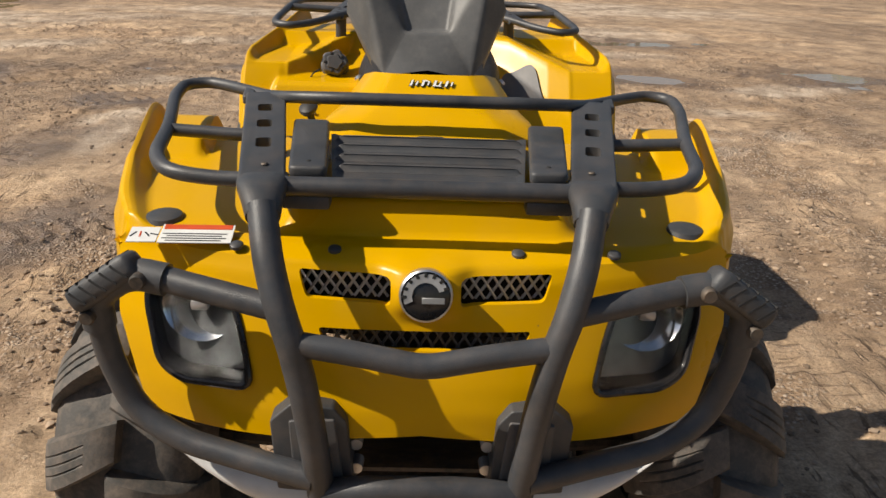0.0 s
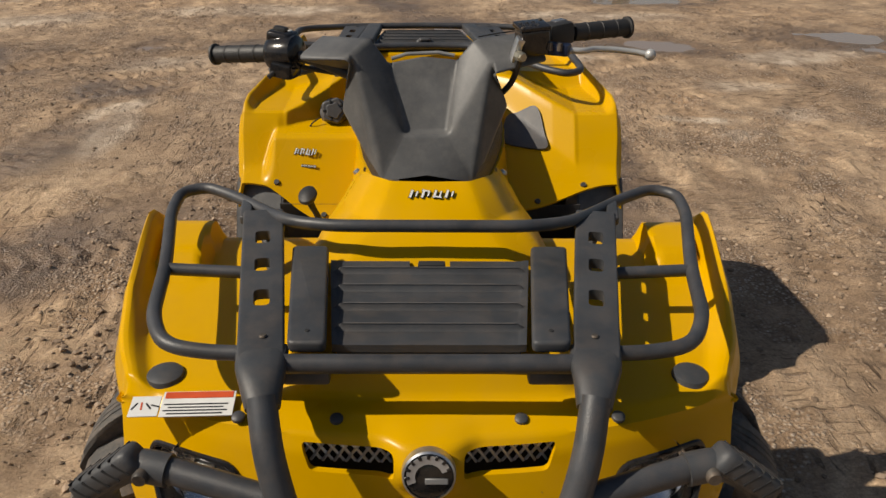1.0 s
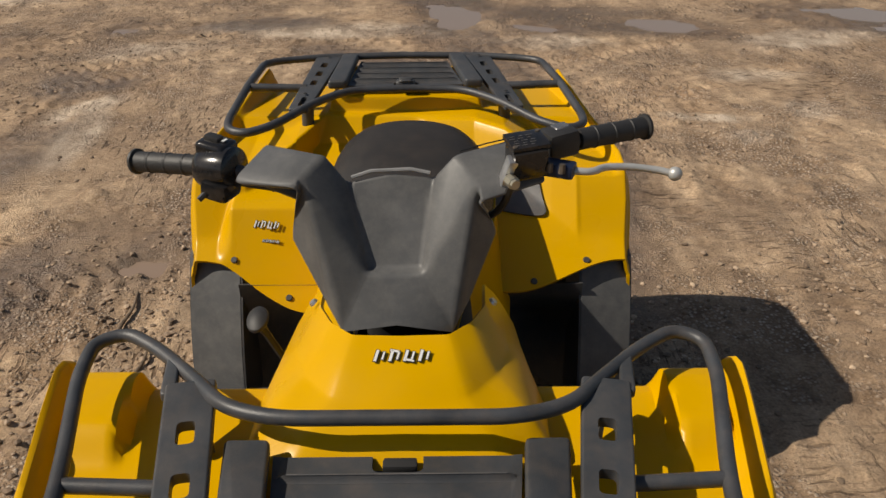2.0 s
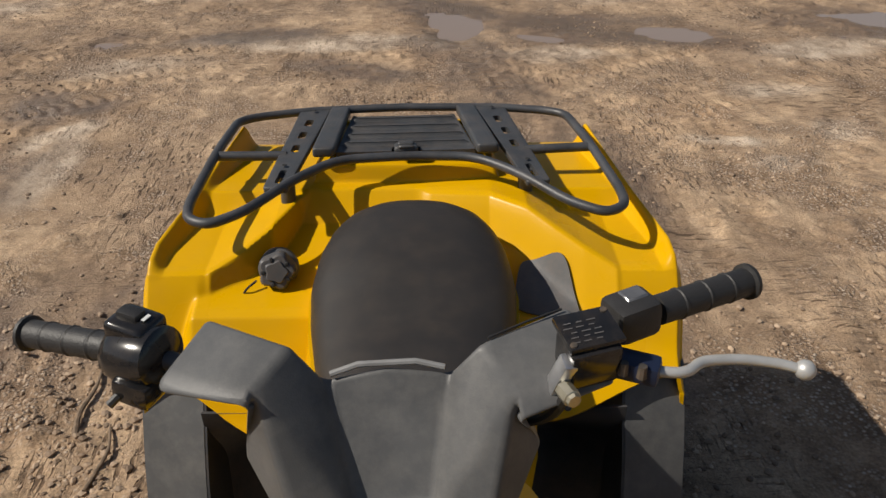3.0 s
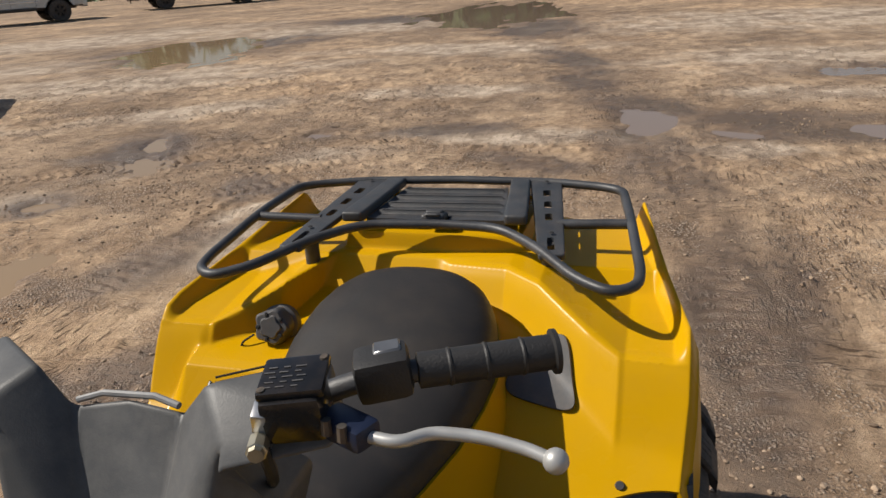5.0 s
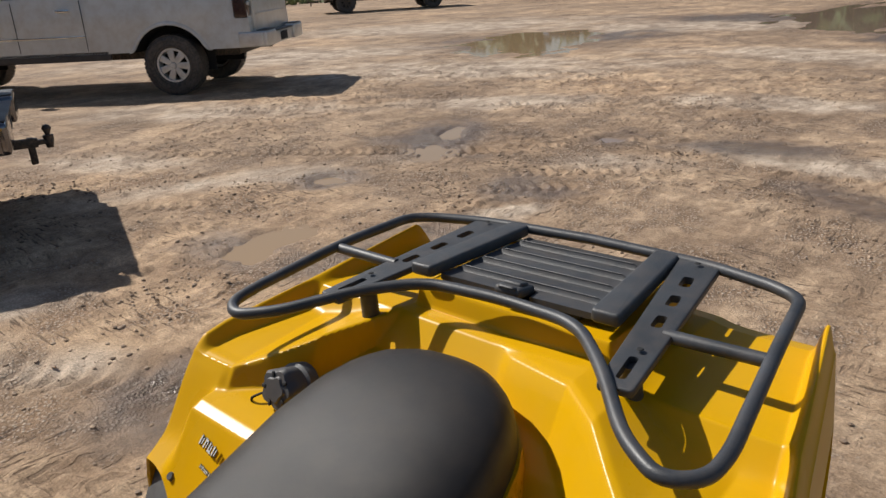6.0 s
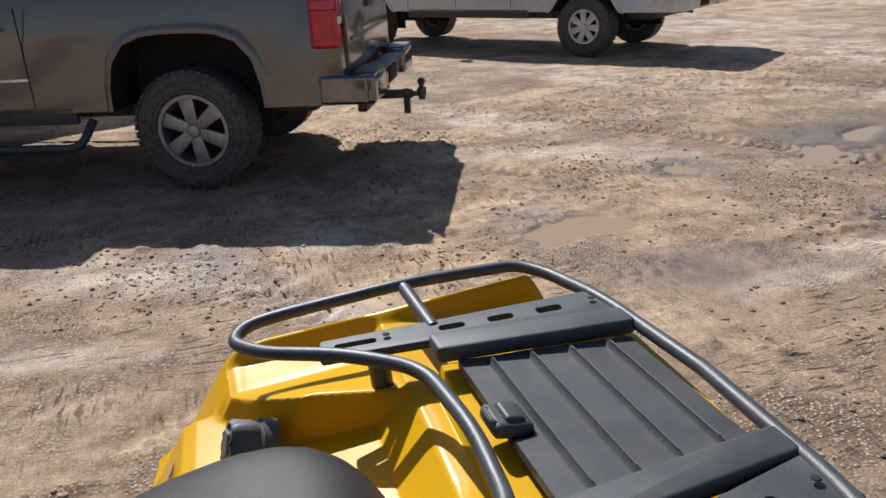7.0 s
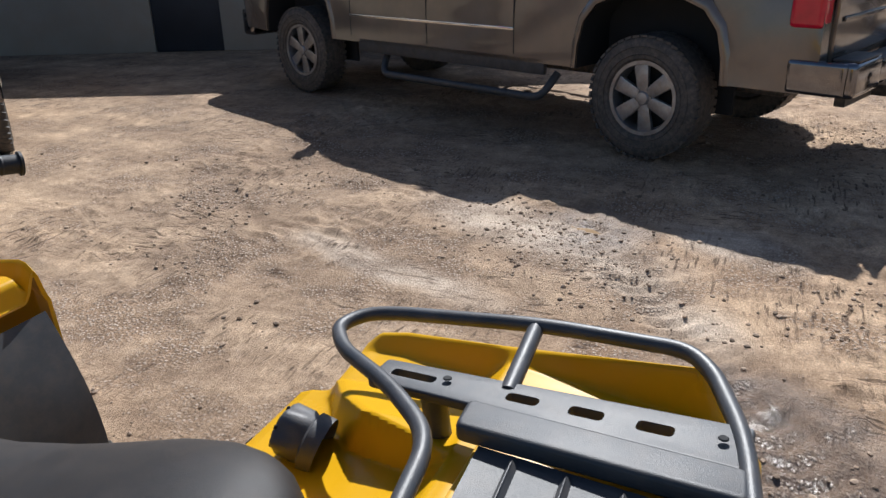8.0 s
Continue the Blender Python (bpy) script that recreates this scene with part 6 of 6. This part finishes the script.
for sg in (-1, 1):
    quad_wheel((sg * 0.488, -0.665, 0.325), 0.338, 0.235, 0.155, 12, 14 * sg)
    quad_wheel((sg * 0.470, 0.590, 0.325), 0.338, 0.260, 0.155, 12, 5 * sg)
    for y in (-0.665, 0.59):
        part("suspension_arm", tube([(sg * 0.14, y - 0.08, 0.34), (sg * 0.40, y, 0.30)], 0.016, 8), dark_steel, bike)
        part("suspension_arm", tube([(sg * 0.14, y + 0.10, 0.34), (sg * 0.40, y, 0.30)], 0.016, 8), dark_steel, bike)
        part("shock_absorber", tube([(sg * 0.20, y, 0.74), (sg * 0.34, y, 0.34)], 0.028, 12), dark_steel, bike)

# ---- the shed behind the pickups ----
wd = Vector((-0.41, 0.91, 0))
shed_rz = math.degrees(math.atan2(-wd.x, wd.y))
shed = thing("shed", (-8.05, -8.3, 0), "beige sheet-metal shed with a dark door in shade", "shed", shed_rz)
part("wall_front", cut(rbox((0.12, 16.0, 3.0), (-0.06, 0.0, 1.5), 0), [rbox((0.5, 1.0, 2.1), (-0.06, 1.55, 1.05), 0)]), wall_paint, shed)
part("wall_back", rbox((0.12, 16.0, 3.0), (-5.94, 0.0, 1.5), 0), wall_paint, shed)
for yy in (-7.94, 7.94):
    part("wall_end", rbox((5.72, 0.12, 3.0), (-3.0, yy, 1.5), 0), wall_paint, shed)
part("roof", prism([(0.35, 2.98), (-3.0, 3.5), (-6.35, 2.98), (-6.35, 3.04), (-3.0, 3.58), (0.35, 3.04)], 16.6, "y", 0, -8.3), silver_plate, shed)
part("door", rbox((0.05, 0.98, 2.08), (-0.05, 1.55, 1.04), 0.01), door_paint, shed, "dark blue door")

# ---- a dry stick and clods near the quad ----
sk = tube(fillet([(-1.062, 0.85, 0.012), (-1.09, 0.95, 0.018), (-1.075, 1.08, 0.02), (-1.10, 1.22, 0.014)], 0.05), 0.010, 8, r_end=0.005)
tagged(put("stick", sk, wood), "dry bent stick lying on the dirt", "stick")
sk = tube(fillet([(-0.95, 0.62, 0.012), (-0.93, 0.78, 0.018), (-0.97, 0.90, 0.012)], 0.05), 0.007, 8, r_end=0.004)
tagged(put("stick", sk, wood), "short dry stick lying on the dirt", "stick")

pickup("pickup_truck", (-2.88, -5.10, 0), -37, tan_paint, "tan pickup parked beside the yard", r=0.42, rim_r=0.24, squared=0.2, hitch=False, steps_on=False)

# ---- rough grass along the yard's far edges ----
rng = np.random.default_rng(19)
blade_v, blade_f = [], []
for x0, x1, y0, y1, count in ((-80, -38, 20, 66, 9000),):
    bx, by = rng.uniform(x0, x1, count), rng.uniform(y0, y1, count)
    tall, lean, turn = 0.15 + 0.35 * rng.random(count), rng.normal(0, 0.12, (count, 2)), rng.uniform(0, math.pi, count)
    for k in range(count):
        c, s_ = 0.16 * math.cos(turn[k]), 0.16 * math.sin(turn[k])
        at = len(blade_v)
        blade_v += [(bx[k] - c, by[k] - s_, -0.02), (bx[k] + c, by[k] + s_, -0.02), (bx[k] + lean[k, 0], by[k] + lean[k, 1], tall[k])]
        blade_f.append((at, at + 1, at + 2))
gm = bpy.data.meshes.new("grass")
gm.from_pydata(blade_v, [], blade_f)
gm.materials.append(grass_green)
tagged(new("grass", gm), "rough green and dry grass along the yard's far edge", "grass", kind="stuff")

# ---- woods beyond the yard, mirrored in the far puddles ----
rng = np.random.default_rng(43)
leaf_v, leaf_f = [], []
crowns = [(x + rng.normal(0, 1.2), 62.0 - 0.16 * x + rng.normal(0, 2.5), rng.uniform(1.6, 3.2), rng.uniform(3.5, 8.5)) for x in np.arange(-62, 46, 2.4)]
for cx, cy, wide, tall in crowns:
    count = int(120 * wide)
    at = np.stack([cx + rng.normal(0, wide * 0.55, count), cy + rng.normal(0, wide * 0.55, count), tall * (0.08 + 0.92 * rng.beta(1.6, 1.5, count))], 1)
    for q in at:
        a, b = rng.normal(0, 0.42, 3), rng.normal(0, 0.42, 3)
        k = len(leaf_v)
        leaf_v += [tuple(q - a), tuple(q + b), tuple(q + a), tuple(q - b)]
        leaf_f.append((k, k + 1, k + 2, k + 3))
wm = bpy.data.meshes.new("far_woods")
wm.from_pydata(leaf_v, [], leaf_f)
wm.materials.append(foliage)
tagged(new("far_woods", wm), "belt of green trees beyond the dirt yard", "woods", kind="stuff")
